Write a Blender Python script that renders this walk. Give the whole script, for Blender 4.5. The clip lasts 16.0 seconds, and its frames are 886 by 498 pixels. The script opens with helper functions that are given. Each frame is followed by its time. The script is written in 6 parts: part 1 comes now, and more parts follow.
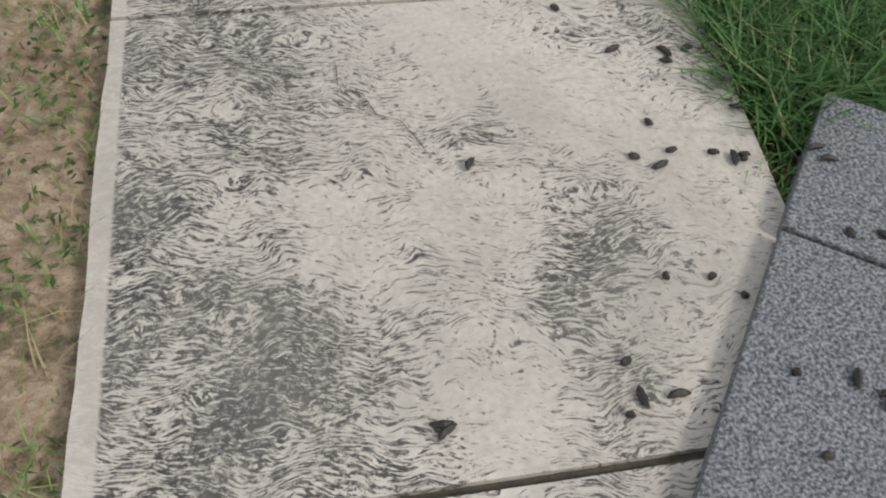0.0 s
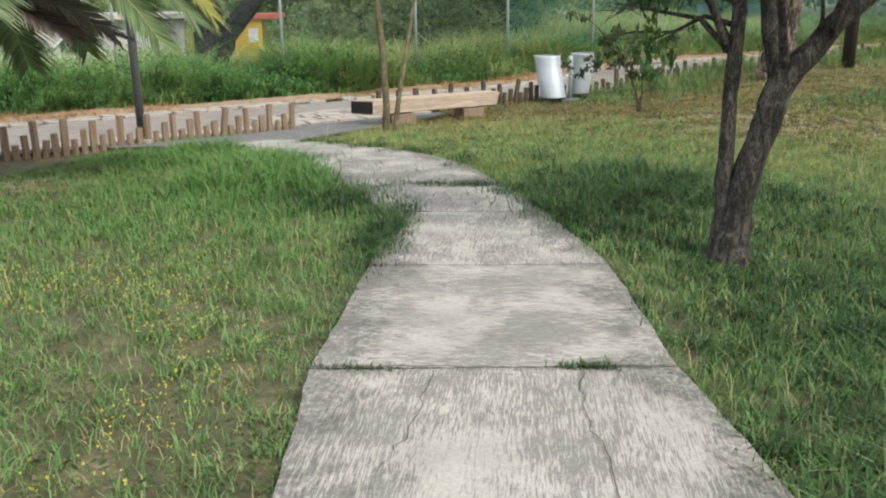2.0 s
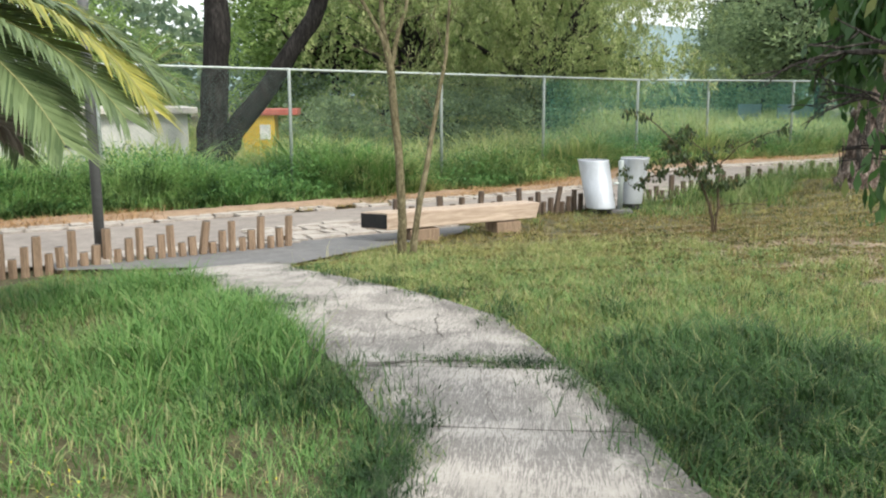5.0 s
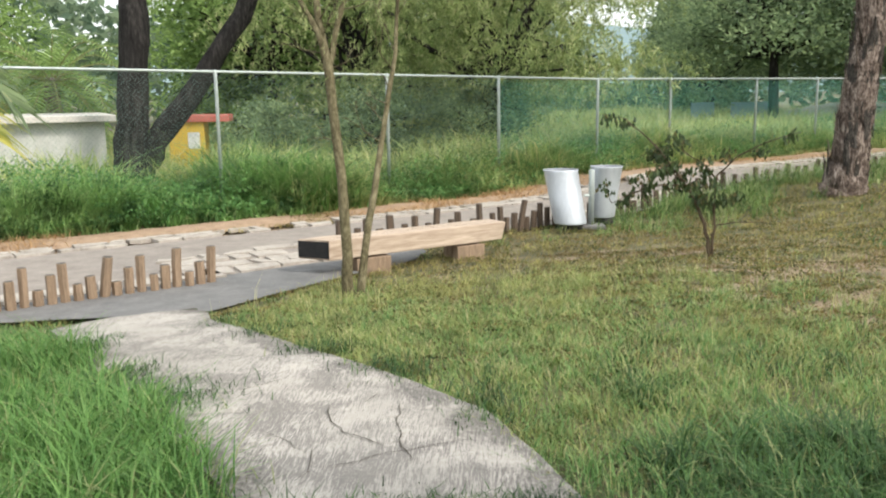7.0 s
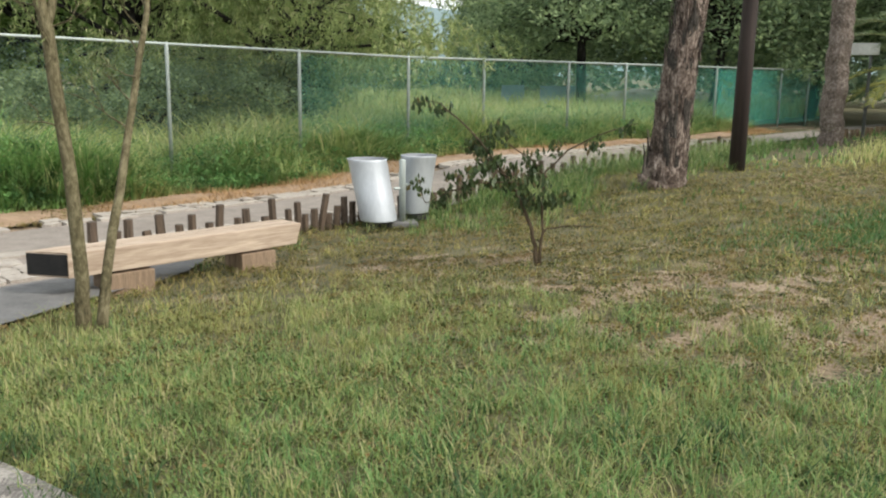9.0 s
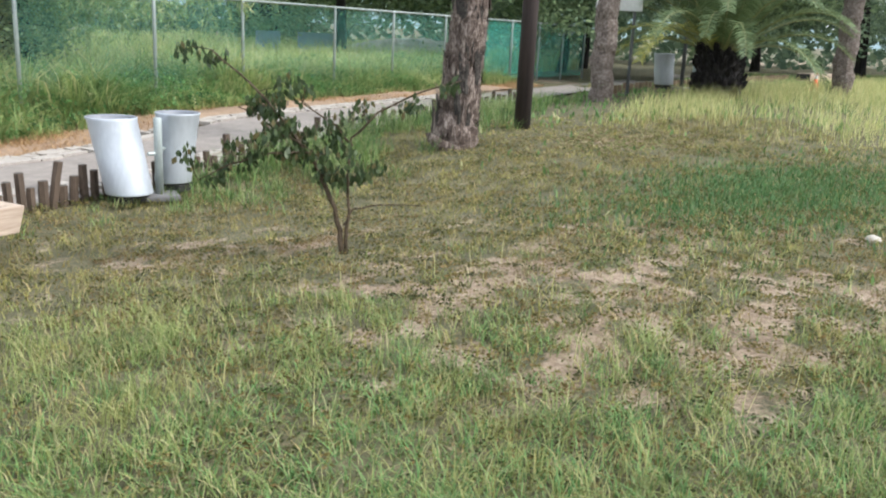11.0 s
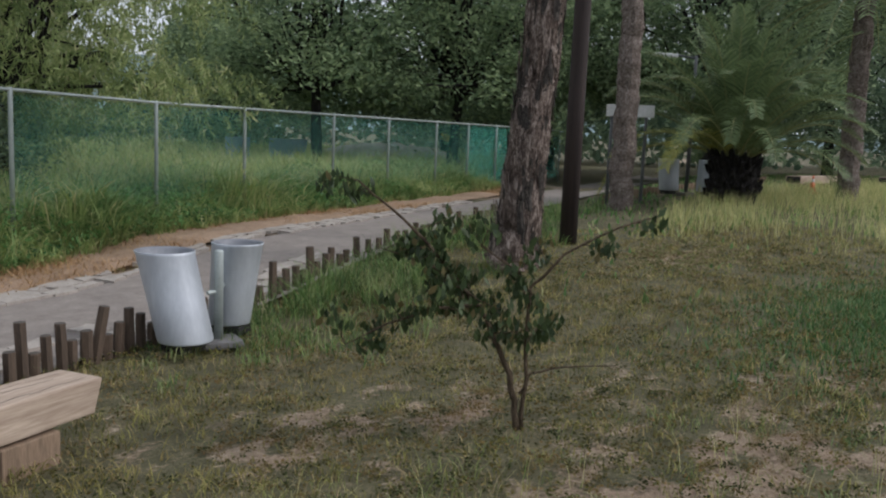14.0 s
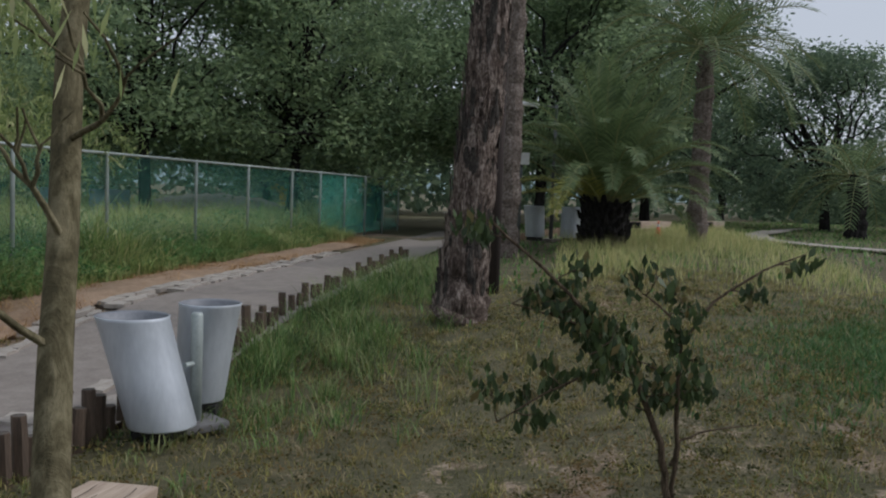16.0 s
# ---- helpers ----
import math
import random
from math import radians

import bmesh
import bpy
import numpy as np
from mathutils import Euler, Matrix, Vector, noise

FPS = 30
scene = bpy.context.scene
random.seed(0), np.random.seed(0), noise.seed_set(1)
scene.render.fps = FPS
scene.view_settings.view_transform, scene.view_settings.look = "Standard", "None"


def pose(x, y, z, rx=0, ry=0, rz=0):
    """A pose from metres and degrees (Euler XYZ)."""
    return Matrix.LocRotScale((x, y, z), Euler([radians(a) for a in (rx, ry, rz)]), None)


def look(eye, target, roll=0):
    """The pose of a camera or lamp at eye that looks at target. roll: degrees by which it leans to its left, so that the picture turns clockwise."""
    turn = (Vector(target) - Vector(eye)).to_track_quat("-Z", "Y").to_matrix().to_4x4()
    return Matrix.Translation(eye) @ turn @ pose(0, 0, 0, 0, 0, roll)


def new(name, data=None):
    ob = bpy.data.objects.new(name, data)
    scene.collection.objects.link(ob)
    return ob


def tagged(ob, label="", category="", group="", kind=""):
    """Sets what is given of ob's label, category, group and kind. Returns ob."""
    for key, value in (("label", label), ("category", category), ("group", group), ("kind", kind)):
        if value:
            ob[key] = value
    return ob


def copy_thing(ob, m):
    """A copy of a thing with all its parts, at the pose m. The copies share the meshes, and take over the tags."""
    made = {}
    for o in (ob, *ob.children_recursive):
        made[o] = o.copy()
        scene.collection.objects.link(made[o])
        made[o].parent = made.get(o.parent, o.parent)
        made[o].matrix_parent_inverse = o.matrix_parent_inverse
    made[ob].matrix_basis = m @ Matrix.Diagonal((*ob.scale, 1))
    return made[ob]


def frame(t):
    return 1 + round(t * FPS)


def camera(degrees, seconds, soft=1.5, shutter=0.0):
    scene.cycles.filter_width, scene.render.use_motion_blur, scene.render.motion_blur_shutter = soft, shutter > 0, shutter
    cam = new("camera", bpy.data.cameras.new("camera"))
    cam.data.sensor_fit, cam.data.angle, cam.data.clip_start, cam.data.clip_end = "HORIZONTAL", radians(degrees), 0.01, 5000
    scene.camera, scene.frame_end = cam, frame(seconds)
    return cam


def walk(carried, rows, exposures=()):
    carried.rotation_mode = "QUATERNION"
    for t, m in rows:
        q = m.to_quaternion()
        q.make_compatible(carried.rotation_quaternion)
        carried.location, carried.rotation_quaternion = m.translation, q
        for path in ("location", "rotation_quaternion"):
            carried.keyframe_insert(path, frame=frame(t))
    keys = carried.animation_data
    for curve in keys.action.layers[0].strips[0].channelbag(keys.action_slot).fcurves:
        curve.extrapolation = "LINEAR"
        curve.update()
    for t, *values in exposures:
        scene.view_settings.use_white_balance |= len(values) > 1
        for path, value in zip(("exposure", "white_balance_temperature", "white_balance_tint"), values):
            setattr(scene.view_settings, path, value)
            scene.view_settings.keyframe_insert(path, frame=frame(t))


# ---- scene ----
cam = camera(54.0, 16.0, 2.1)
PATH = [
    (0, (0.273, -1.166, 1.47), (0.442, 0.077, -0.088), 5.0),
    (0.5, (0.304, -0.838, 1.489), (0.439, 0.611, 0.117), 4.4),
    (0.7, (0.344, -0.73, 1.542), (0.285, 0.963, 0.478), 1.3),
    (0.8, (0.384, -0.665, 1.571), (0.203, 1.096, 0.641), -0.4),
    (1, (0.321, -0.536, 1.558), (0.104, 1.262, 0.71), -0.9),
    (1.5, (0.188, -0.202, 1.495), (-0.004, 1.69, 0.876), -1.3),
    (2, (0.129, 0.22, 1.446), (-0.056, 2.132, 0.889), -0.7),
    (2.5, (0.035, 0.597, 1.433), (-0.159, 2.51, 0.883), 1.0),
    (3, (-0.038, 0.973, 1.433), (-0.198, 2.885, 0.872), 0.4),
    (3.5, (-0.015, 1.39, 1.417), (-0.218, 3.316, 0.919), 0.4),
    (4, (-0.114, 1.787, 1.384), (-0.36, 3.695, 0.835), -0.2),
    (4.5, (-0.123, 2.195, 1.395), (-0.365, 4.144, 1.018), -1.1),
    (4.7, (-0.125, 2.364, 1.392), (-0.377, 4.318, 1.047), -0.4),
    (6.8, (-0.43, 3.979, 1.441), (-0.593, 5.935, 1.057), -0.6),
    (7, (-0.405, 4.152, 1.439), (-0.524, 6.118, 1.091), -0.8),
    (7.5, (-0.356, 4.528, 1.427), (-0.478, 6.493, 1.076), 0.0),
    (8, (-0.392, 4.962, 1.41), (-0.325, 6.934, 1.079), 1.1),
    (8.5, (-0.303, 5.366, 1.406), (-0.073, 7.322, 1.059), 0.1),
    (9, (-0.221, 5.693, 1.431), (0.086, 7.63, 1.035), 0.9),
    (9.5, (-0.209, 6.126, 1.357), (0.261, 8.016, 0.904), 1.4),
    (9.7, (-0.198, 6.279, 1.354), (0.387, 8.13, 0.873), 1.6),
    (11.8, (-0.212, 7.635, 1.42), (0.69, 9.37, 0.96), 4.0),
    (12, (-0.294, 7.755, 1.423), (0.622, 9.485, 1.015), 4.2),
    (12.5, (-0.499, 7.984, 1.393), (0.424, 9.711, 0.986), 3.6),
    (13, (-0.627, 8.27, 1.416), (0.308, 10.005, 1.079), 3.1),
    (13.5, (-0.735, 8.614, 1.447), (0.234, 10.343, 1.177), 2.7),
    (14, (-0.983, 8.908, 1.452), (-0.004, 10.632, 1.188), 2.4),
    (14.5, (-1.191, 9.277, 1.438), (-0.252, 11.023, 1.169), 1.9),
    (15, (-1.455, 9.65, 1.405), (-0.366, 11.314, 1.186), 1.8),
    (15.5, (-1.663, 10.064, 1.351), (-0.361, 11.57, 1.164), 1.7),
    (16, (-1.894, 10.517, 1.3), (-0.532, 11.976, 1.172), 2.1),
]
walk(cam, [(t, look(eye, target, roll)) for t, eye, target, roll in PATH],
     [(0, 0.0, 6300, 10), (1.2, 0.18, 6250, 9), (2.5, 0.56, 6200, 8), (4, 0.58, 6250, 9), (4.7, 0.7, 6250, 9), (7, 0.8, 6350, 9), (8, 0.52, 6400, 8), (9.5, 0.55, 6350, 9),
      (12, 1.08, 5600, 13), (12.5, 0.84, 5680, 14), (13, 0.82, 5700, 15), (13.6, 0.22, 5800, 14), (14.2, -0.48, 5850, 15), (15, -0.38, 5780, 15), (15.5, -0.46, 5750, 14), (16, -0.68, 5750, 13)])

# ---------------------------------------------------------------- world and sun
SUN_EL, SUN_AZ = radians(42), radians(128)  # azimuth clockwise from +y
world = bpy.data.worlds.new("sky_world")
scene.world = world
world.use_nodes = True
wn = world.node_tree.nodes
wl = world.node_tree.links
sky = wn.new("ShaderNodeTexSky")
sky.sky_type = "NISHITA"
sky.sun_disc = False
sky.sun_elevation, sky.sun_rotation = SUN_EL, SUN_AZ
sky.dust_density = 4.0
sky.air_density = 1.2
soften = wn.new("ShaderNodeMixRGB")
soften.inputs[0].default_value = 0.85
soften.inputs[2].default_value = (8.3, 8.5, 8.5, 1)   # thin bright overcast
wl.new(sky.outputs[0], soften.inputs[1])
wl.new(soften.outputs[0], wn["Background"].inputs[0])
wn["Background"].inputs[1].default_value = 0.115
sun_data = bpy.data.lights.new("sun", "SUN")
sun_data.energy, sun_data.angle, sun_data.color = 2.2, radians(12), (1.0, 0.93, 0.82)
sun_lamp = new("sun", sun_data)
sun_dir = Vector((math.sin(SUN_AZ) * math.cos(SUN_EL), math.cos(SUN_AZ) * math.cos(SUN_EL), math.sin(SUN_EL)))
sun_lamp.matrix_world = look(sun_dir * 60, (0, 0, 0))

# ---------------------------------------------------------------- plan: road axes and terrain
ORIGIN, ALONG, ACROSS = np.array([-4.97, 11.34]), np.array([0.786, 0.618]), np.array([0.618, -0.786])


def ss(a, b, v):
    q = np.clip((v - a) / (b - a), 0, 1)
    return q * q * (3 - 2 * q)


def road_ud(x, y):
    x, y = np.asarray(x, float) - ORIGIN[0], np.asarray(y, float) - ORIGIN[1]
    return x * ALONG[0] + y * ALONG[1], x * ACROSS[0] + y * ACROSS[1]


def at_ud(u, d):
    """Plan place from metres along the road's kerb line and metres out of it, towards the lawn."""
    return ORIGIN[0] + u * ALONG[0] + d * ACROSS[0], ORIGIN[1] + u * ALONG[1] + d * ACROSS[1]


def height(x, y):
    u, d = road_ud(x, y)
    return -0.33 * (1 - ss(0.2, 5, d)) * (1 - 0.8 * ss(8, 12, u)) + 0.35 * ss(9, 22, u) * ss(-2, 1.5, d)


def hz(x, y):
    return float(height(x, y))


# ---------------------------------------------------------------- node helpers
def material(name, rough=0.8, metal=0.0):
    m = bpy.data.materials.new(name)
    m.use_nodes = True
    b = m.node_tree.nodes["Principled BSDF"]
    b.inputs["Roughness"].default_value, b.inputs["Metallic"].default_value = rough, metal
    return m, m.node_tree.nodes, m.node_tree.links, b


def coords(nodes, links, scale=(1, 1, 1), kind="Object"):
    tc, mp = nodes.new("ShaderNodeTexCoord"), nodes.new("ShaderNodeMapping")
    links.new(tc.outputs[kind], mp.inputs[0])
    mp.inputs["Scale"].default_value = scale
    return mp.outputs[0]


def noise_tex(nodes, links, where, scale, detail=4, rough=0.6, distortion=0.0):
    n = nodes.new("ShaderNodeTexNoise")
    n.inputs["Scale"].default_value, n.inputs["Detail"].default_value = scale, detail
    n.inputs["Roughness"].default_value, n.inputs["Distortion"].default_value = rough, distortion
    links.new(where, n.inputs["Vector"])
    return n.outputs["Fac"]


def ramp(nodes, links, fac, stops):
    r = nodes.new("ShaderNodeValToRGB")
    els = r.color_ramp.elements
    while len(els) < len(stops):
        els.new(0.5)
    for e, (p, c) in zip(els, stops):
        e.position = p
        e.color = (*c, 1) if len(c) == 3 else c
    links.new(fac, r.inputs[0])
    return r.outputs[0]


def grey(nodes, links, fac, lo, hi):
    return ramp(nodes, links, fac, [(lo, (0, 0, 0)), (hi, (1, 1, 1))])


def mix(nodes, links, fac, a, b, kind="MIX"):
    n = nodes.new("ShaderNodeMixRGB")
    n.blend_type = kind
    for i, v in enumerate((fac, a, b)):
        if hasattr(v, "links"):
            links.new(v, n.inputs[i])
        elif isinstance(v, (int, float)):
            n.inputs[i].default_value = v
        else:
            n.inputs[i].default_value = (*v, 1)
    return n.outputs[0]


def times(nodes, links, a, b):
    n = nodes.new("ShaderNodeMath")
    n.operation = "MULTIPLY"
    for i, v in enumerate((a, b)):
        if hasattr(v, "links"):
            links.new(v, n.inputs[i])
        else:
            n.inputs[i].default_value = v
    return n.outputs[0]


def bump(nodes, links, bsdf, fac, strength=0.4, distance=0.01):
    n = nodes.new("ShaderNodeBump")
    n.inputs["Strength"].default_value, n.inputs["Distance"].default_value = strength, distance
    links.new(fac, n.inputs["Height"])
    links.new(n.outputs[0], bsdf.inputs["Normal"])


def simple(name, dark, light, scale=6, rough=0.8, metal=0.0, stretch=(1, 1, 1), bump_by=0.3, dist=0.006, distortion=0.0, lo=0.32, hi=0.68):
    """A surface with grain at two scales between two colours."""
    m, n, l, b = material(name, rough, metal)
    w = coords(n, l, stretch)
    big, fine = noise_tex(n, l, w, scale, 5, 0.65, distortion), noise_tex(n, l, w, scale * 7, 4, 0.6)
    both = mix(n, l, 0.4, big, fine)
    l.new(ramp(n, l, both, [(lo, dark), (hi, light)]), b.inputs["Base Color"])
    bump(n, l, b, both, bump_by, dist)
    return m


def leaf_material(name, dark, light, dry=None, dry_from=0.9, rough=0.55, through_light=0.35, patch=None, clump=None):
    """Leaves and blades: colour by island, patches of another colour at plan scale, clumps darkened by noise."""
    m, n, l, b = material(name, rough)
    g = n.new("ShaderNodeNewGeometry")
    stops = [(0.0, dark), (dry_from * 0.95, light)]
    if dry:
        stops += [(dry_from, dry)]
    col = ramp(n, l, g.outputs["Random Per Island"], stops)
    if patch:
        w = coords(n, l, kind="Object")
        col = mix(n, l, grey(n, l, noise_tex(n, l, w, patch[1], 3, 0.6), patch[2], patch[3]), col, patch[0])
    # darker noise clumps: plant mottling, plus painted shade inside tufts and crowns
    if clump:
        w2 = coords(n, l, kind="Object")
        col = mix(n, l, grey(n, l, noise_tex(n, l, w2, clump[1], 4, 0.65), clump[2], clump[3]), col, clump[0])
    l.new(col, b.inputs["Base Color"])
    b.inputs["Specular IOR Level"].default_value = 0.3
    tr, mx = n.new("ShaderNodeBsdfTranslucent"), n.new("ShaderNodeMixShader")
    l.new(col, tr.inputs[0])
    mx.inputs[0].default_value = through_light
    l.new(b.outputs[0], mx.inputs[1])
    l.new(tr.outputs[0], mx.inputs[2])
    l.new(mx.outputs[0], n["Material Output"].inputs[0])
    return m


# ---------------------------------------------------------------- materials
def ground_material():
    m, n, l, b = material("earth_and_thatch", 0.95)
    w = coords(n, l)
    mid, fine, grit = noise_tex(n, l, w, 3.2, 6, 0.7), noise_tex(n, l, w, 26, 5, 0.7), noise_tex(n, l, w, 130, 3, 0.7)
    earth = ramp(n, l, mix(n, l, 0.55, mid, fine), [(0.32, (0.13, 0.087, 0.058)), (0.5, (0.29, 0.213, 0.142)), (0.68, (0.49, 0.405, 0.305))])
    earth = mix(n, l, times(n, l, grey(n, l, grit, 0.56, 0.66), 0.6), earth, (0.10, 0.075, 0.05))
    thatch = ramp(n, l, mix(n, l, 0.5, mid, fine), [(0.35, (0.05, 0.05, 0.022)), (0.52, (0.11, 0.10, 0.048)), (0.68, (0.24, 0.20, 0.11))])
    worn = n.new("ShaderNodeAttribute")
    worn.attribute_name = "worn"
    push = n.new("ShaderNodeMath")
    push.operation = "MULTIPLY_ADD"
    push.inputs[1].default_value = 0.42
    l.new(worn.outputs["Fac"], push.inputs[0])
    l.new(mix(n, l, 0.5, mid, fine), push.inputs[2])
    col = mix(n, l, grey(n, l, push.outputs[0], 0.66, 0.80), thatch, earth)
    l.new(col, b.inputs["Base Color"])
    bump(n, l, b, mix(n, l, 0.5, mid, fine), 1.0, 0.045)
    return m


def concrete_material(name, stretch, bend, cover, by_edge, depth):
    """Pale cement with black growth caught in the broom marks; stretch sets the way the broom went."""
    m, n, l, b = material(name, 0.9)
    w = coords(n, l)
    base = ramp(n, l, mix(n, l, 0.55, noise_tex(n, l, w, 1.1, 5), noise_tex(n, l, w, 60, 4)), [(0.32, (0.33, 0.30, 0.265)), (0.66, (0.52, 0.48, 0.435))])
    wander = n.new("ShaderNodeTexNoise")
    wander.inputs["Scale"].default_value, wander.inputs["Detail"].default_value = 4.5, 2
    l.new(w, wander.inputs["Vector"])
    off, add = n.new("ShaderNodeVectorMath"), n.new("ShaderNodeVectorMath")
    off.operation, add.operation = "SCALE", "ADD"
    off.inputs["Scale"].default_value = bend
    l.new(wander.outputs["Color"], off.inputs[0])
    l.new(w, add.inputs[0])
    l.new(off.outputs[0], add.inputs[1])
    mp = n.new("ShaderNodeMapping")
    mp.inputs["Scale"].default_value = stretch
    l.new(add.outputs[0], mp.inputs[0])
    broom = noise_tex(n, l, mp.outputs[0], 1.0, 5, 0.72)
    patch = noise_tex(n, l, w, 2.1, 6, 0.62, 0.5)
    sep, line = n.new("ShaderNodeSeparateXYZ"), n.new("ShaderNodeMath")
    l.new(w, sep.inputs[0])
    line.operation, line.inputs[1].default_value = "MULTIPLY_ADD", 0.115
    l.new(sep.outputs["Y"], line.inputs[0])
    l.new(sep.outputs["X"], line.inputs[2])
    edge = n.new("ShaderNodeMath")
    edge.operation, edge.inputs[1].default_value = "ADD", 0.36
    l.new(line.outputs[0], edge.inputs[0])
    side = ramp(n, l, edge.outputs[0], [(0.045, (0, 0, 0)), (0.06, (1, 1, 1)), (0.9, (0, 0, 0))])
    border = ramp(n, l, edge.outputs[0], [(0.09, (0.12, 0.12, 0.12)), (0.097, (1, 1, 1))]) if by_edge else 1.0
    grow_mask = mix(n, l, by_edge, patch, side)
    need = n.new("ShaderNodeMath")
    need.operation = "ADD"
    l.new(broom, need.inputs[0])
    l.new(times(n, l, grow_mask, 0.75), need.inputs[1])
    stain = grey(n, l, need.outputs[0], cover, cover + 0.035)
    speck = grey(n, l, noise_tex(n, l, w, 120, 3, 0.8), 0.61, 0.69)
    breakup = grey(n, l, noise_tex(n, l, w, 60, 4, 0.75), 0.30, 0.50)
    marks = times(n, l, stain, breakup)
    if by_edge:
        marks = times(n, l, marks, border)
    col = mix(n, l, times(n, l, marks, depth), base, (0.034, 0.03, 0.031))
    col = mix(n, l, times(n, l, speck, 0.5), col, (0.10, 0.095, 0.085))
    col = mix(n, l, times(n, l, grey(n, l, noise_tex(n, l, w, 1.7, 5, 0.65), 0.42, 0.70), 0.5), col, (0.22, 0.205, 0.182))
    if not by_edge:
        # black growth and soil creeping in from the slab's rims, broken up along the broom marks
        rim = n.new("ShaderNodeAttribute")
        rim.attribute_name = "rim"
        reach, frayed = n.new("ShaderNodeMath"), n.new("ShaderNodeMath")
        reach.operation, frayed.operation = "MULTIPLY_ADD", "ADD"
        reach.inputs[1].default_value = 0.42
        l.new(rim.outputs["Fac"], reach.inputs[0])
        l.new(noise_tex(n, l, w, 2.6, 5, 0.65, 0.4), reach.inputs[2])
        l.new(reach.outputs[0], frayed.inputs[0])
        l.new(times(n, l, broom, 0.35), frayed.inputs[1])
        crust = times(n, l, grey(n, l, frayed.outputs[0], 0.85, 1.07), grey(n, l, noise_tex(n, l, w, 45, 5, 0.8), 0.36, 0.56))
        col = mix(n, l, times(n, l, crust, 0.66), col, (0.055, 0.05, 0.045))
        fleck = grey(n, l, noise_tex(n, l, mp.outputs[0], 0.55, 6, 0.8), 0.53, 0.63)
        col = mix(n, l, times(n, l, fleck, 0.36), col, (0.10, 0.094, 0.086))
    l.new(col, b.inputs["Base Color"])
    bump(n, l, b, broom, 0.4, 0.004)
    return m


def bark_material(name, dark, mid_c, light, scale=3.0, stretch=(1, 1, 0.22), dist=0.05):
    m, n, l, b = material(name, 0.95)
    b.inputs["Specular IOR Level"].default_value = 0.12
    w = coords(n, l, stretch)
    big, fine = noise_tex(n, l, w, scale * 3, 6, 0.7, 1.2), noise_tex(n, l, w, scale * 14, 4, 0.7)
    both = mix(n, l, 0.35, big, fine)
    l.new(ramp(n, l, both, [(0.36, dark), (0.49, mid_c), (0.62, light)]), b.inputs["Base Color"])
    bump(n, l, b, both, 1.0, dist)
    return m


M_GROUND = ground_material()
M_CONCRETE = concrete_material("stained_concrete", (30, 150, 60), 0.24, 0.872, 0.14, 1.0)
M_CONCRETE2 = concrete_material("lengthwise_broomed_concrete", (175, 12, 60), 0.025, 0.86, 0.0, 0.6)
M_CONCRETE3 = concrete_material("crosswise_broomed_concrete", (14, 130, 60), 0.05, 0.855, 0.0, 0.6)
M_KERB = simple("speckled_grey_cement", (0.03, 0.034, 0.042), (0.27, 0.28, 0.30), 130, 0.9, bump_by=0.7, dist=0.002, lo=0.44, hi=0.60)
M_ASPHALT = simple("worn_asphalt", (0.18, 0.155, 0.138), (0.32, 0.28, 0.245), 5, 0.9, bump_by=0.3)
M_APRON = simple("dark_asphalt", (0.11, 0.108, 0.108), (0.21, 0.205, 0.20), 5, 0.9, bump_by=0.3)
M_FLAG = simple("pale_flagstone", (0.25, 0.22, 0.19), (0.50, 0.45, 0.395), 5, 0.85)
M_JOINT = simple("joint_earth", (0.03, 0.026, 0.02), (0.09, 0.075, 0.055), 20, 0.95)
M_WOODPOST = simple("weathered_post_wood", (0.13, 0.09, 0.06), (0.36, 0.255, 0.17), 6, 0.85, stretch=(3, 3, 0.35), bump_by=0.6)
# the post wood again in a much darker brown, for the right-hand rows
M_DARKPOST = simple("dark_post_wood", (0.035, 0.025, 0.018), (0.15, 0.105, 0.072), 6, 0.85, stretch=(3, 3, 0.35), bump_by=0.6)
M_POSTTOP = simple("post_end_grain", (0.045, 0.04, 0.036), (0.12, 0.10, 0.08), 20, 0.9)
M_BEAM = simple("pale_squared_timber", (0.26, 0.185, 0.13), (0.60, 0.485, 0.38), 3.0, 0.75, stretch=(0.25, 3, 3), bump_by=0.35, distortion=1.5)
M_CHAR = simple("charred_timber_end", (0.004, 0.004, 0.005), (0.02, 0.019, 0.018), 12, 0.85)
M_GALV = simple("galvanised_sheet", (0.42, 0.45, 0.49), (0.60, 0.63, 0.67), 4, 0.48, 0.35, stretch=(1, 1, 0.3), bump_by=0.05, dist=0.002)
# inside of the drums: the same sheet, darker and rougher
M_GALVIN = simple("darker_dull_inner_sheet", (0.16, 0.17, 0.19), (0.28, 0.29, 0.31), 6, 0.6, 0.2, bump_by=0.1)
M_DARKSTEEL = simple("dark_oily_steel", (0.015, 0.015, 0.016), (0.05, 0.048, 0.045), 10, 0.6, 0.3)
M_LAMPPOLE = simple("grey_painted_pole", (0.085, 0.088, 0.09), (0.15, 0.155, 0.155), 5, 0.6, 0.1, bump_by=0.1)
M_POLE = simple("creosoted_pole_wood", (0.016, 0.011, 0.01), (0.05, 0.033, 0.028), 4, 0.8, stretch=(4, 4, 0.2), bump_by=0.6)
M_FENCEPOST = simple("galvanised_pipe", (0.29, 0.33, 0.32), (0.46, 0.50, 0.48), 8, 0.5, 0.3, bump_by=0.1)
M_WIRE = simple("fence_wire", (0.10, 0.18, 0.16), (0.22, 0.31, 0.28), 3, 0.6, 0.3, bump_by=0.0)
M_SAND = simple("sandy_bank", (0.20, 0.13, 0.08), (0.44, 0.31, 0.21), 6, 0.95, bump_by=0.8, dist=0.03)
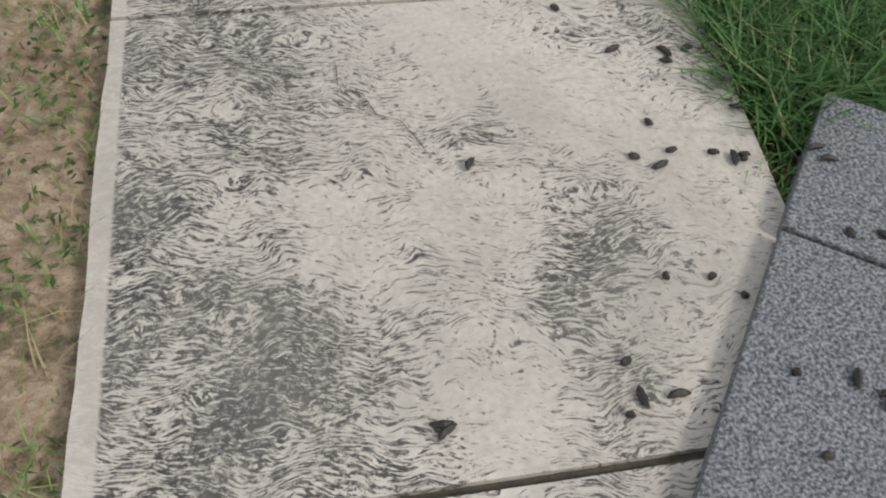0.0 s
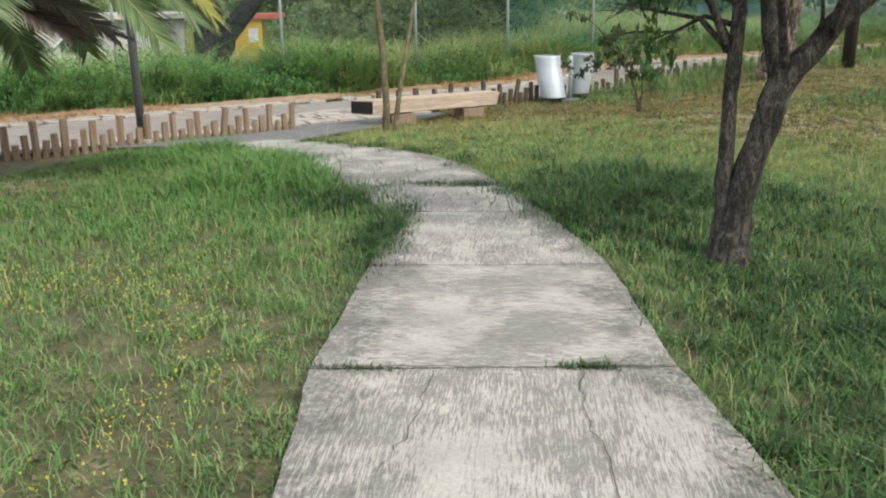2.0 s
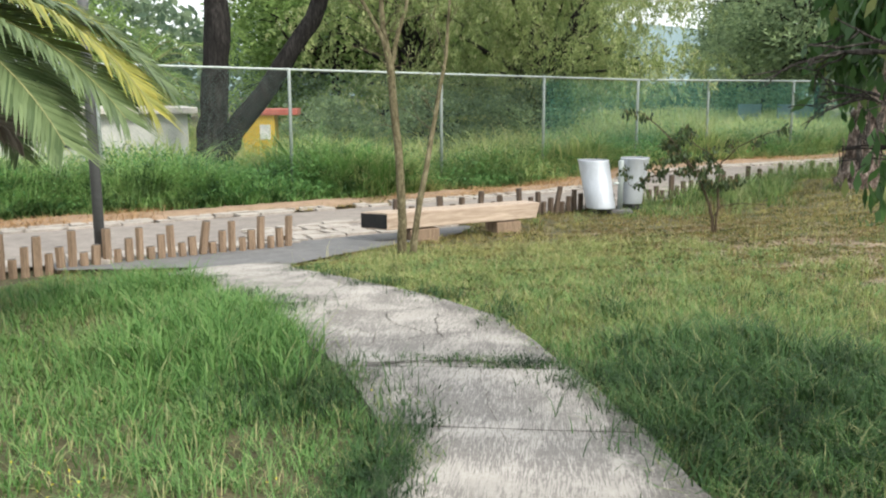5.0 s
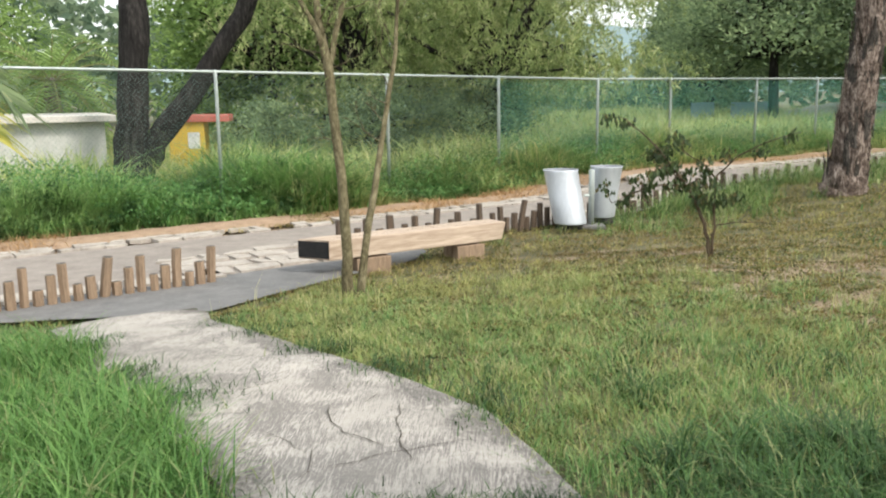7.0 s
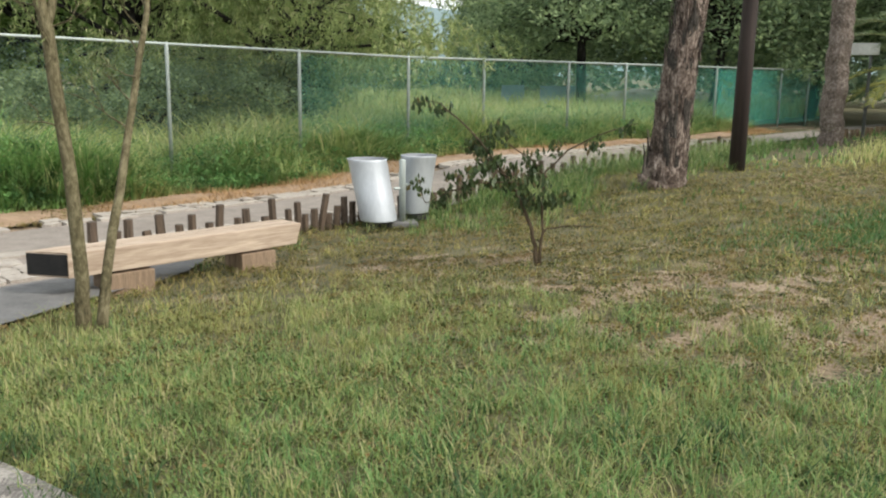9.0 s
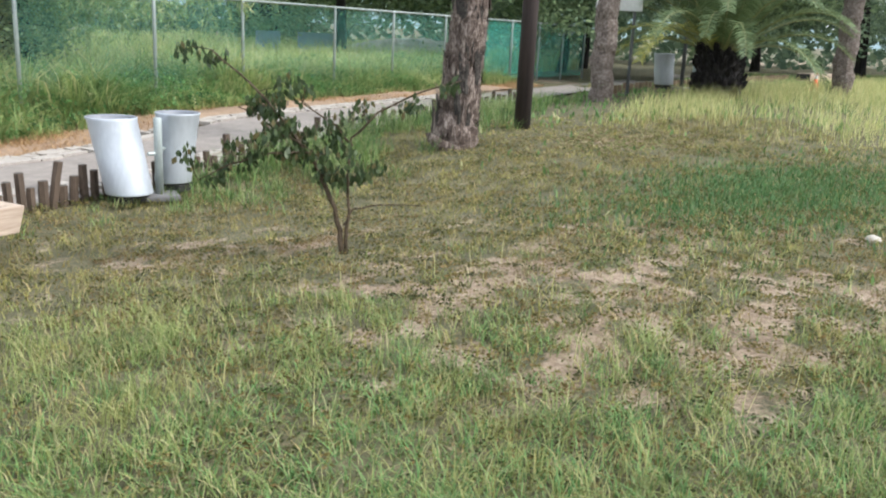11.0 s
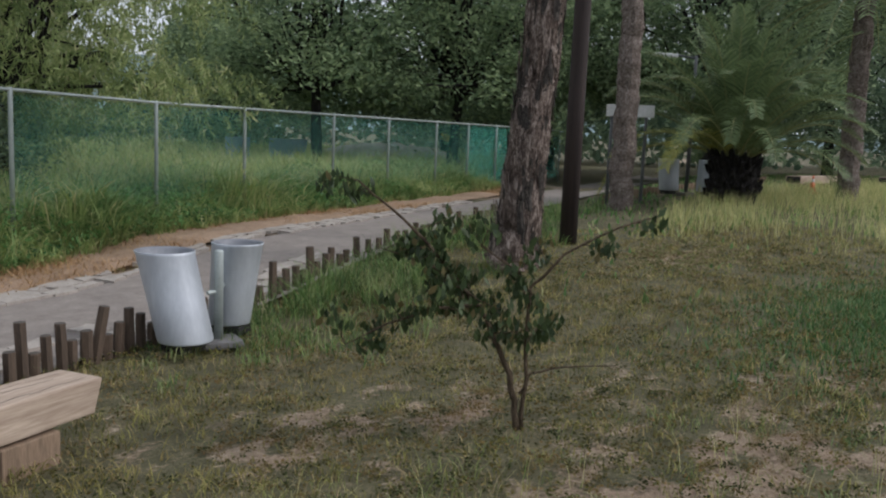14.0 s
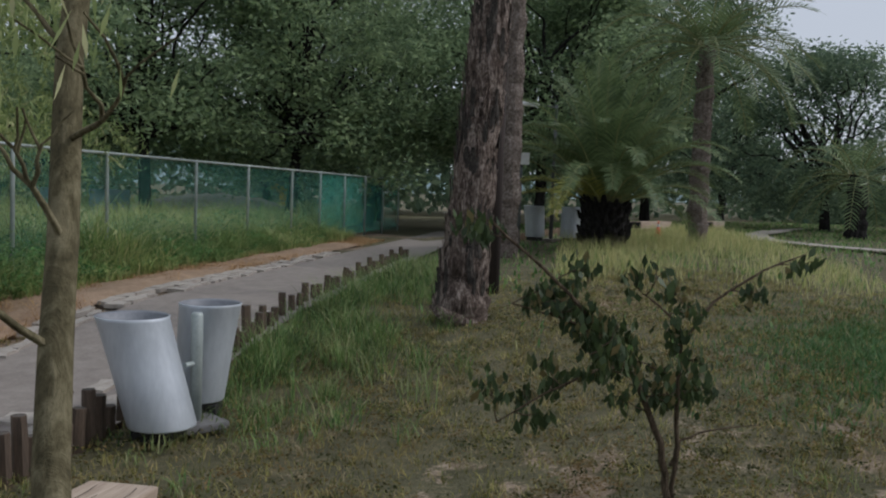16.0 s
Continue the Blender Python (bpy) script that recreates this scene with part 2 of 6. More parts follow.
M_POD = simple("dry_black_pod", (0.008, 0.007, 0.006), (0.035, 0.028, 0.022), 40, 0.6)
M_STONE = simple("pale_pebble", (0.35, 0.31, 0.26), (0.6, 0.55, 0.48), 20, 0.9)
M_TRUNK1 = bark_material("dark_rough_bark", (0.014, 0.013, 0.012), (0.048, 0.042, 0.037), (0.15, 0.132, 0.115), 7, (1, 1, 0.4), 0.03)
M_PEEL = bark_material("peeling_red_bark", (0.02, 0.015, 0.013), (0.15, 0.112, 0.092), (0.52, 0.43, 0.37), 4.4, (1, 1, 0.34), 0.10)
M_PALMTRUNK = bark_material("ringed_palm_bark", (0.06, 0.048, 0.042), (0.17, 0.135, 0.115), (0.38, 0.33, 0.29), 5.0, (1, 1, 0.8), 0.06)
M_DARKBARK = bark_material("black_mesquite_bark", (0.009, 0.008, 0.008), (0.022, 0.02, 0.019), (0.055, 0.05, 0.047), 2.5)
M_YOUNGBARK = bark_material("olive_young_bark", (0.045, 0.039, 0.022), (0.125, 0.108, 0.062), (0.24, 0.21, 0.13), 4, (1, 1, 0.5), 0.012)
M_TWIG = bark_material("brown_twig_bark", (0.04, 0.03, 0.02), (0.10, 0.075, 0.05), (0.17, 0.13, 0.09), 6)
M_LEAF1 = leaf_material("broad_dark_leaf", (0.03, 0.07, 0.02), (0.085, 0.17, 0.05), (0.2, 0.23, 0.08), 0.96, 0.35, 0.3)
M_SAPLEAF = leaf_material("sapling_leaf", (0.03, 0.05, 0.02), (0.08, 0.115, 0.042), (0.17, 0.14, 0.06), 0.93, 0.45, 0.25)
# clump colours here paint shaded depth into the crowns
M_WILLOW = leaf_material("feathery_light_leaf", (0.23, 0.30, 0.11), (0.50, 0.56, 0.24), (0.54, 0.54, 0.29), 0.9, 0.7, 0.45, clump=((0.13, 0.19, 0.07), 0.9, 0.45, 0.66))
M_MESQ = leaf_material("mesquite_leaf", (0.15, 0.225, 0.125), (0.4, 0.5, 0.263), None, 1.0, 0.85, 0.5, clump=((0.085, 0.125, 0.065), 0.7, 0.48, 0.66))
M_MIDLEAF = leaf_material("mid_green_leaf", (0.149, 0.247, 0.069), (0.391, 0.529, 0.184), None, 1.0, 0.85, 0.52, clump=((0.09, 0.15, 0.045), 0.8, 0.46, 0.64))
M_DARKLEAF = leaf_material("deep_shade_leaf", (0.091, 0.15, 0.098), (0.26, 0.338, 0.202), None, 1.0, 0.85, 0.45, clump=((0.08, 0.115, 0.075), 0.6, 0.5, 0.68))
M_PALM = leaf_material("palm_leaflet", (0.085, 0.13, 0.055), (0.225, 0.295, 0.135), None, 1.0, 0.45, 0.3)
M_PALMYEL = leaf_material("yellowing_palm_leaflet", (0.24, 0.28, 0.08), (0.52, 0.48, 0.11), None, 1.0, 0.5, 0.4)
M_PALMDEAD = leaf_material("dead_palm_leaflet", (0.20, 0.15, 0.13), (0.42, 0.34, 0.30), None, 1.0, 0.8, 0.2)
M_RACHIS = simple("frond_stem", (0.16, 0.17, 0.06), (0.32, 0.31, 0.13), 5, 0.6, bump_by=0.1)
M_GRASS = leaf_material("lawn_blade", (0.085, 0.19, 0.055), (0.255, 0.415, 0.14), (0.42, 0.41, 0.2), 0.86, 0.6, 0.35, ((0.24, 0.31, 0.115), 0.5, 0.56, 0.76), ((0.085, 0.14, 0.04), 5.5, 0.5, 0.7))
M_CREEP = leaf_material("creeping_leaf", (0.071, 0.071, 0.021), (0.225, 0.206, 0.055), (0.299, 0.203, 0.078), 0.84, 0.6, 0.3, ((0.228, 0.158, 0.066), 1.5, 0.46, 0.62), ((0.04, 0.054, 0.015), 6.5, 0.47, 0.6))
M_FIELD = leaf_material("dry_field_blade", (0.18, 0.181, 0.05), (0.43, 0.402, 0.128), (0.515, 0.406, 0.197), 0.78, 0.7, 0.35, ((0.33, 0.265, 0.1), 0.7, 0.5, 0.68), ((0.073, 0.082, 0.025), 5.5, 0.47, 0.62))
M_HAY = leaf_material("yellow_green_lawn_blade", (0.16, 0.24, 0.07), (0.38, 0.43, 0.15), (0.52, 0.47, 0.24), 0.8, 0.6, 0.4, ((0.36, 0.35, 0.13), 0.6, 0.5, 0.7), ((0.10, 0.13, 0.04), 4.0, 0.5, 0.66))
M_DEEP = leaf_material("deep_green_blade", (0.03, 0.085, 0.025), (0.10, 0.205, 0.06), (0.22, 0.26, 0.12), 0.95, 0.5, 0.3)
M_MEADOW = leaf_material("meadow_blade", (0.325, 0.4, 0.125), (0.65, 0.688, 0.288), (0.75, 0.7, 0.375), 0.85, 0.6, 0.6, ((0.225, 0.338, 0.1), 0.2, 0.52, 0.7))
M_LUSH = leaf_material("lush_blade", (0.072, 0.181, 0.043), (0.212, 0.37, 0.106), (0.34, 0.37, 0.17), 0.95, 0.5, 0.35)
# deep green of long grass, lowered further to paint shadow into it
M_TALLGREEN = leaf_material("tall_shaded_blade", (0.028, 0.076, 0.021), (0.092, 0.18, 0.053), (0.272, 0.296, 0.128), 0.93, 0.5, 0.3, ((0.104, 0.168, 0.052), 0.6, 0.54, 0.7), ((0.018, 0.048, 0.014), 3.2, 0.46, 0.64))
M_DRY = leaf_material("dry_blade", (0.211, 0.167, 0.088), (0.422, 0.352, 0.211), (0.176, 0.211, 0.07), 0.72, 0.8, 0.3)
M_ORANGE = leaf_material("rusty_dry_blade", (0.32, 0.19, 0.09), (0.56, 0.38, 0.2), None, 1.0, 0.8, 0.3)
M_SEEDY = leaf_material("yellow_seeding_blade", (0.495, 0.484, 0.187), (0.748, 0.704, 0.352), (0.33, 0.396, 0.132), 0.7, 0.7, 0.4)
M_WEED = leaf_material("weed_blade", (0.103, 0.241, 0.062), (0.281, 0.482, 0.138), (0.438, 0.509, 0.234), 0.93, 0.6, 0.35, ((0.463, 0.619, 0.248), 0.16, 0.53, 0.68), ((0.042, 0.104, 0.028), 2.4, 0.47, 0.63))
M_PALEWEED = leaf_material("pale_weed_blade", (0.203, 0.29, 0.101), (0.486, 0.567, 0.223), (0.675, 0.621, 0.324), 0.85, 0.6, 0.4, ((0.149, 0.257, 0.081), 0.35, 0.5, 0.66))
M_KERBGRASS = leaf_material("kerb_blade", (0.09, 0.18, 0.05), (0.25, 0.36, 0.11), (0.40, 0.38, 0.2), 0.88, 0.6, 0.35, ((0.30, 0.33, 0.14), 0.9, 0.5, 0.68), ((0.06, 0.11, 0.035), 4.5, 0.47, 0.62))
M_GREENPATCH = leaf_material("green_patch_blade", (0.045, 0.12, 0.038), (0.128, 0.232, 0.075), (0.225, 0.255, 0.112), 0.95, 0.6, 0.35)
M_CLOVER = leaf_material("clover_leaf", (0.063, 0.117, 0.032), (0.189, 0.27, 0.081), (0.306, 0.261, 0.117), 0.92, 0.6, 0.3, ((0.216, 0.198, 0.081), 1.2, 0.54, 0.7), ((0.045, 0.077, 0.023), 6.5, 0.47, 0.62))
M_SOILWEED = leaf_material("low_soil_weed", (0.035, 0.065, 0.022), (0.12, 0.16, 0.055), (0.2, 0.17, 0.09), 0.85, 0.6, 0.3)
M_WEEDLEAF = leaf_material("broad_weed_leaf", (0.076, 0.193, 0.06), (0.214, 0.399, 0.128), None, 1.0, 0.6, 0.35, clump=((0.034, 0.085, 0.028), 2.4, 0.47, 0.63))
M_FLOWER = leaf_material("tiny_yellow_flower", (0.45, 0.40, 0.05), (0.62, 0.55, 0.09), None, 1.0, 0.7, 0.3)
M_PLASTER = simple("grey_white_render", (0.38, 0.38, 0.36), (0.6, 0.6, 0.57), 1.5, 0.9, bump_by=0.1)
M_EAVE = simple("pale_eave_board", (0.45, 0.42, 0.38), (0.66, 0.62, 0.57), 3, 0.85)
M_RED = simple("faded_red_paint", (0.42, 0.10, 0.075), (0.6, 0.2, 0.15), 5, 0.6, bump_by=0.05)
M_YELLOW = simple("yellow_paint", (0.55, 0.36, 0.04), (0.72, 0.5, 0.08), 4, 0.5, bump_by=0.05)
M_CONE = simple("orange_plastic", (0.62, 0.10, 0.03), (0.75, 0.17, 0.05), 5, 0.5, bump_by=0.05)
M_WHITE = simple("chalky_white_paint", (0.55, 0.55, 0.53), (0.8, 0.8, 0.78), 5, 0.7, bump_by=0.05)
M_BLUE = simple("faded_blue_panel", (0.24, 0.33, 0.46), (0.42, 0.5, 0.6), 5, 0.7, bump_by=0.05)
M_RUBBLE = simple("rubble", (0.3, 0.26, 0.22), (0.62, 0.57, 0.5), 4, 0.95, bump_by=0.9, dist=0.1)
# distance haze is painted into this pale blue-green
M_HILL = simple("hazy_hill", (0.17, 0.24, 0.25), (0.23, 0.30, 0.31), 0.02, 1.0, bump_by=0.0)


def net_material(name, clear):
    m, n, l, b = material(name, 0.9)
    w = coords(n, l)
    l.new(ramp(n, l, noise_tex(n, l, w, 1.5), [(0.3, (0.04, 0.34, 0.26)), (0.7, (0.09, 0.48, 0.38))]), b.inputs["Base Color"])
    tr, mx = n.new("ShaderNodeBsdfTransparent"), n.new("ShaderNodeMixShader")
    mx.inputs[0].default_value = clear
    l.new(b.outputs[0], mx.inputs[1])
    l.new(tr.outputs[0], mx.inputs[2])
    l.new(mx.outputs[0], n["Material Output"].inputs[0])
    return m


M_NET, M_NET_THICK = net_material("green_shade_net", 0.9), net_material("dense_green_net", 0.7)


# ---------------------------------------------------------------- mesh helpers
def link_mesh(name, me, mat, parent=None, label="", smooth=True):
    ob = new(name, me)
    if mat:
        me.materials.append(mat)
    if smooth:
        me.polygons.foreach_set("use_smooth", np.ones(len(me.polygons), bool))
    if parent:
        ob.parent = parent
    if label:
        ob["label"] = label
    return ob


def part(name, bm, mat, parent, label="", smooth=False):
    """One bmesh as one mesh object under a thing or a part."""
    me = bpy.data.meshes.new(name)
    bm.to_mesh(me)
    bm.free()
    return link_mesh(name, me, mat, parent, label, smooth)


def thing(name, label, category, place=(0, 0, 0), turn=0.0, group="", kind=""):
    e = new(name)
    e.empty_display_size = 0.1
    e.matrix_basis = pose(*place, 0, 0, turn)
    return tagged(e, label, category, group, kind)


def array_mesh(name, verts, loops, sizes):
    """A mesh from flat arrays: vertices, corner indices and the corners of each face."""
    me = bpy.data.meshes.new(name)
    me.vertices.add(len(verts))
    me.vertices.foreach_set("co", np.ascontiguousarray(verts, np.float32).ravel())
    me.loops.add(len(loops))
    me.loops.foreach_set("vertex_index", np.ascontiguousarray(loops, np.int32))
    me.polygons.add(len(sizes))
    starts = np.concatenate([[0], np.cumsum(sizes)[:-1]]).astype(np.int32)
    me.polygons.foreach_set("loop_start", starts)
    me.update(calc_edges=True)
    return me


def box(bm, sx, sy, sz, at=(0, 0, 0), bevel=0.0, m=None):
    made = bmesh.ops.create_cube(bm, size=1.0)["verts"]
    t = Matrix.Translation(at) @ Matrix.Diagonal((sx, sy, sz, 1))
    bmesh.ops.transform(bm, matrix=(m or Matrix()) @ t, verts=made)
    if bevel:
        edges = {e for v in made for e in v.link_edges}
        bmesh.ops.bevel(bm, geom=list(edges), offset=bevel, segments=2, affect="EDGES", profile=0.6)
    return bm


def tube(bm, pts, radii, seg=8, cap=True, wob=0.0, seed=0):
    """A tapered tube through points, its section a little uneven."""
    rng = random.Random(seed)
    rings, pts = [], [Vector(p) for p in pts]
    side = Vector((1, 0, 0))
    for i, p in enumerate(pts):
        ahead = (pts[min(i + 1, len(pts) - 1)] - pts[max(i - 1, 0)]).normalized()
        side = (side - ahead * side.dot(ahead))
        side = side.normalized() if side.length > 1e-4 else ahead.orthogonal().normalized()
        up = ahead.cross(side)
        ring = []
        for k in range(seg):
            a = 2 * math.pi * k / seg
            r = radii[i] * (1 + wob * rng.uniform(-1, 1))
            ring.append(bm.verts.new(p + (side * math.cos(a) + up * math.sin(a)) * r))
        rings.append(ring)
    for a, b in zip(rings, rings[1:]):
        for k in range(seg):
            bm.faces.new((a[k], a[(k + 1) % seg], b[(k + 1) % seg], b[k]))
    if cap:
        bm.faces.new(list(reversed(rings[0])))
        bm.faces.new(rings[-1])
    return bm


def unit(v):
    return v / np.maximum(np.linalg.norm(v, axis=-1, keepdims=True), 1e-9)


def leaf_mesh(name, centres, ways, length, width, rng, flat=0.5):
    """Pointed four-cornered leaves, a little folded: centre, direction, size."""
    n = len(centres)
    ways = unit(ways)
    side = unit(np.cross(ways, rng.normal(0, 1, (n, 3)) * (1, 1, flat) + (0, 0, 0.4)))
    lo = length * rng.uniform(0.65, 1.25, n)[:, None]
    wi = width * rng.uniform(0.7, 1.2, n)[:, None]
    v = np.empty((n, 4, 3))
    v[:, 0] = centres - ways * lo * 0.5
    v[:, 1] = centres + side * wi * 0.5 + ways * lo * 0.05
    v[:, 2] = centres + ways * lo * 0.5
    v[:, 3] = centres - side * wi * 0.5 + ways * lo * 0.05
    return array_mesh(name, v.reshape(-1, 3), np.arange(4 * n), np.full(n, 4))


def blade_mesh(name, x, y, z, tall, wide, rng, lean=0.35, droop=0.5):
    """Grass blades: a quad and a tip each, bent over."""
    n = len(x)
    a = rng.uniform(0, 2 * np.pi, n)
    way = np.stack([np.cos(a), np.sin(a), np.zeros(n)], 1)
    side = np.stack([-np.sin(a), np.cos(a), np.zeros(n)], 1)
    base = np.stack([x, y, z], 1)
    le = (rng.uniform(0.1, 1, n) * lean * tall)[:, None]
    t = tall[:, None]
    w = wide[:, None] if np.ndim(wide) else wide
    mid = base + way * le * 0.45 + np.array([0, 0, 1]) * t * 0.58
    tip = base + way * le * (1 + droop) + np.array([0, 0, 1]) * t * (1 - 0.25 * droop * rng.uniform(0, 1, n)[:, None])
    v = np.empty((n, 5, 3))
    v[:, 0], v[:, 1] = base - side * w * 0.5, base + side * w * 0.5
    v[:, 2], v[:, 3] = mid + side * w * 0.36, mid - side * w * 0.36
    v[:, 4] = tip
    k = np.arange(n)[:, None] * 5
    loops = (k + np.array([0, 1, 2, 3, 3, 2, 4])).ravel()
    return array_mesh(name, v.reshape(-1, 3), loops, np.tile([4, 3], n))


def stuff(name, me, mat, label, category):
    return tagged(link_mesh(name, me, mat), label, category, kind="stuff")


# ---------------------------------------------------------------- ground sheet
def axis_steps(lo, hi, step, far):
    inner = np.arange(lo, hi + 1e-6, step)
    out = []
    s = step
    v = hi
    while v < far:
        s *= 1.6
        v += s
        out.append(v)
    left = []
    s, v = step, lo
    while v > -far:
        s *= 1.6
        v -= s
        left.append(v)
    return np.concatenate([left[::-1], inner, out])


def lump(x, y, scale, seed):
    """Smooth plan noise in 0..1 from a few waves."""
    r = np.random.default_rng(seed)
    out = np.zeros_like(x)
    for k in range(9):
        f = scale * 1.45 ** (k % 5)
        a = r.uniform(0, 2 * np.pi)
        out += np.sin((x * np.cos(a) + y * np.sin(a)) * f + r.uniform(0, 6.28)) / 1.25 ** (k % 5)
    return 1 / (1 + np.exp(-out * 0.9))


def bare(x, y):
    """0 to 1: worn earth near the sapling, left of the path's start and by the pole, broken up into small patches."""
    fine = ss(0.36, 0.68, 0.22 * lump(x, y, 3.6, 21) + 0.38 * lump(x, y, 8.0, 22) + 0.4 * lump(x, y, 14.0, 24))
    field = 1.15 * np.exp(-(((x - 2.4) / 1.35) ** 2 + ((y - 10.8) / 1.25) ** 2)) + 0.7 * np.exp(-(((x - 4.7) / 2.2) ** 2 + ((y - 10.4) / 1.8) ** 2))
    field = field + 0.5 * np.exp(-(((x - 1.0) / 1.6) ** 2 + ((y - 13.3) / 0.9) ** 2)) + 0.9 * np.exp(-(((x - 7.1) / 0.9) ** 2 + ((y - 16.95) / 0.75) ** 2))
    start = 2.1 * np.exp(-(((x + 1.1) / 1.1) ** 2 + ((y + 0.35) / 2.1) ** 2)) + 1.0 * np.exp(-(((x + 4.3) / 1.0) ** 2 + ((y - 7.4) / 0.7) ** 2))
    return np.clip(field * (0.1 + 1.0 * fine) + start * (0.45 + 0.6 * fine) + 0.34 * ss(0.35, 0.75, 0.45 * fine + 0.55 * lump(x, y, 9.0, 25)) * ss(9.5, 11.5, y) * (1 - ss(15.0, 17.0, y)), 0, 0.92)


def build_ground():
    xs, ys = axis_steps(-9, 15, 0.14, 2500), axis_steps(-3, 22, 0.14, 2500)
    gx, gy = np.meshgrid(xs, ys)
    rel = np.vectorize(lambda a, b: noise.fractal(Vector((a * 0.8, b * 0.8, 3.1)), 1.0, 2.0, 3))(np.clip(gx, -30, 60), np.clip(gy, -20, 60))
    u, d = road_ud(gx, gy)
    on_road = ss(-3.6, -3.1, d) * (1 - ss(0.6, 1.6, d))
    gz = height(gx, gy) - 0.045 + 0.018 * rel * (1 - on_road) - 0.03 * on_road
    v = np.stack([gx, gy, gz], -1).reshape(-1, 3)
    w, hgt = len(xs), len(ys)
    i = (np.arange(hgt - 1)[:, None] * w + np.arange(w - 1)).ravel()
    loops = np.stack([i, i + 1, i + w + 1, i + w], 1).ravel()
    ob = link_mesh("ground", array_mesh("ground", v, loops, np.full(len(i), 4)), M_GROUND)
    worn = ob.data.attributes.new("worn", "FLOAT", "POINT")
    side = np.exp(-((d + 3.2) / 0.7) ** 2)
    worn.data.foreach_set("value", np.clip(bare(gx, gy) + side, 0, 1).astype(np.float32).ravel())
    tagged(ob, "brown earth with thin thatch under the grass", "ground", kind="structure")


build_ground()

# path edges: y, x of the left edge and y, x of the right edge at each joint or bend
LEFT = [(-2.6, 0.0), (-0.62, -0.25), (0.80, -0.40), (2.15, -0.57), (3.40, -0.72), (4.81, -0.73), (6.08, -0.84), (6.87, -1.22), (7.9, -2.02), (8.9, -2.75), (9.98, -3.5), (10.45, -3.85)]
RIGHT = [(-2.6, 1.35), (-0.45, 1.25), (0.98, 1.22), (2.29, 0.99), (3.52, 0.76), (4.91, 0.60), (6.12, 0.28), (6.96, -0.02), (8.0, -0.46), (9.0, -1.42), (10.4, -2.55), (11.1, -2.85)]


def build_path():
    root = thing("concrete_path", "stained grey concrete footpath cast in slabs, cracked", "path", kind="structure")
    for k in range(len(LEFT) - 1):
        a, b, c, d = LEFT[k], LEFT[k + 1], RIGHT[k + 1], RIGHT[k]
        real_joint = k < 8
        bm = bmesh.new()
        nu, nv = 14, 14
        g0, g1 = (0.006 if k < 8 else 0.0), (0.006 if k < 7 else 0.0)
        grid = []
        for j in range(nv + 1):
            t0 = g0 + (1 - g0 - g1) * j / nv
            row = []
            for i in range(nu + 1):
                s = i / nu
                t = t0 * (1 - 0.38 * abs(2 * s - 1) ** 3 - 0.06 * noise.noise(Vector((s * 6, 0, 2)))) if k == len(LEFT) - 2 else t0
                lx, ly = a[1] + (b[1] - a[1]) * t, a[0] + (b[0] - a[0]) * t
                rx, ry = d[1] + (c[1] - d[1]) * t, d[0] + (c[0] - d[0]) * t
                x, y = lx + (rx - lx) * s, ly + (ry - ly) * s
                wobble = 0.03 * noise.noise(Vector((x * 2, y * 2, 1))) + 0.02 * noise.noise(Vector((x * 7, y * 7, 4)))
                if i in (0, nu):
                    x += wobble * (0.35 if k < 3 else 0.6)
                rim = 0.006 if i in (0, nu) or j in (0, nv) else 0
                row.append(bm.verts.new((x, y, hz(x, y) + 0.014 - rim + 0.004 * noise.noise(Vector((x * 3, y * 3, 0))))))
            grid.append(row)
        for j in range(nv):
            for i in range(nu):
                bm.faces.new((grid[j][i], grid[j][i + 1], grid[j + 1][i + 1], grid[j + 1][i]))
        rimv = grid[0] + [r[-1] for r in grid[1:]] + grid[-1][-2::-1] + [r[0] for r in grid[-2:0:-1]]
        low = [bm.verts.new(v.co - Vector((0, 0, 0.09))) for v in rimv]
        for i in range(len(rimv)):
            q = (i + 1) % len(rimv)
            bm.faces.new((rimv[q], rimv[i], low[i], low[q]))
        ob = part("slab", bm, M_CONCRETE if k < 3 else M_CONCRETE3 if k == 4 else M_CONCRETE2, root)
        rim = ob.data.attributes.new("rim", "FLOAT", "POINT")
        ring = [max(0.0, abs(2 * i / nu - 1) * 1.6 - 0.6) + (0.35 if real_joint and j in (0, nv) else 0.0) for j in range(nv + 1) for i in range(nu + 1)]
        rim.data.foreach_set("value", [min(1.0, q) for q in ring] + [1.0] * (len(ob.data.vertices) - len(ring)))
    bm = bmesh.new()
    for la, ra, lb, rb in zip(LEFT, RIGHT, LEFT[1:], RIGHT[1:]):
        vs = [bm.verts.new((x, y, hz(x, y) - 0.008)) for y, x in ((la[0], la[1] + 0.05), (ra[0], ra[1] - 0.05), (rb[0], rb[1] - 0.05), (lb[0], lb[1] + 0.05))]
        bm.faces.new(vs)
    part("joint_filling", bm, M_JOINT, root, "dark earth packed in the joints")
    return root


PATH_ROOT = build_path()


def ribbon(bm, pts, wide, up):
    """A narrow strip along plan points, following the terrain."""
    pts = [Vector((*p, 0)) for p in pts]
    pairs = []
    for i, p in enumerate(pts):
        a = (pts[min(i + 1, len(pts) - 1)] - pts[max(i - 1, 0)]).normalized()
        s = Vector((-a.y, a.x, 0)) * wide * 0.5 * (0.35 if i in (0, len(pts) - 1) else random.uniform(0.6, 1.3))
        pairs.append([bm.verts.new((q.x, q.y, hz(q.x, q.y) + up)) for q in (p + s, p - s)])
    for (a, b), (c, d) in zip(pairs, pairs[1:]):
        bm.faces.new((a, b, d, c))


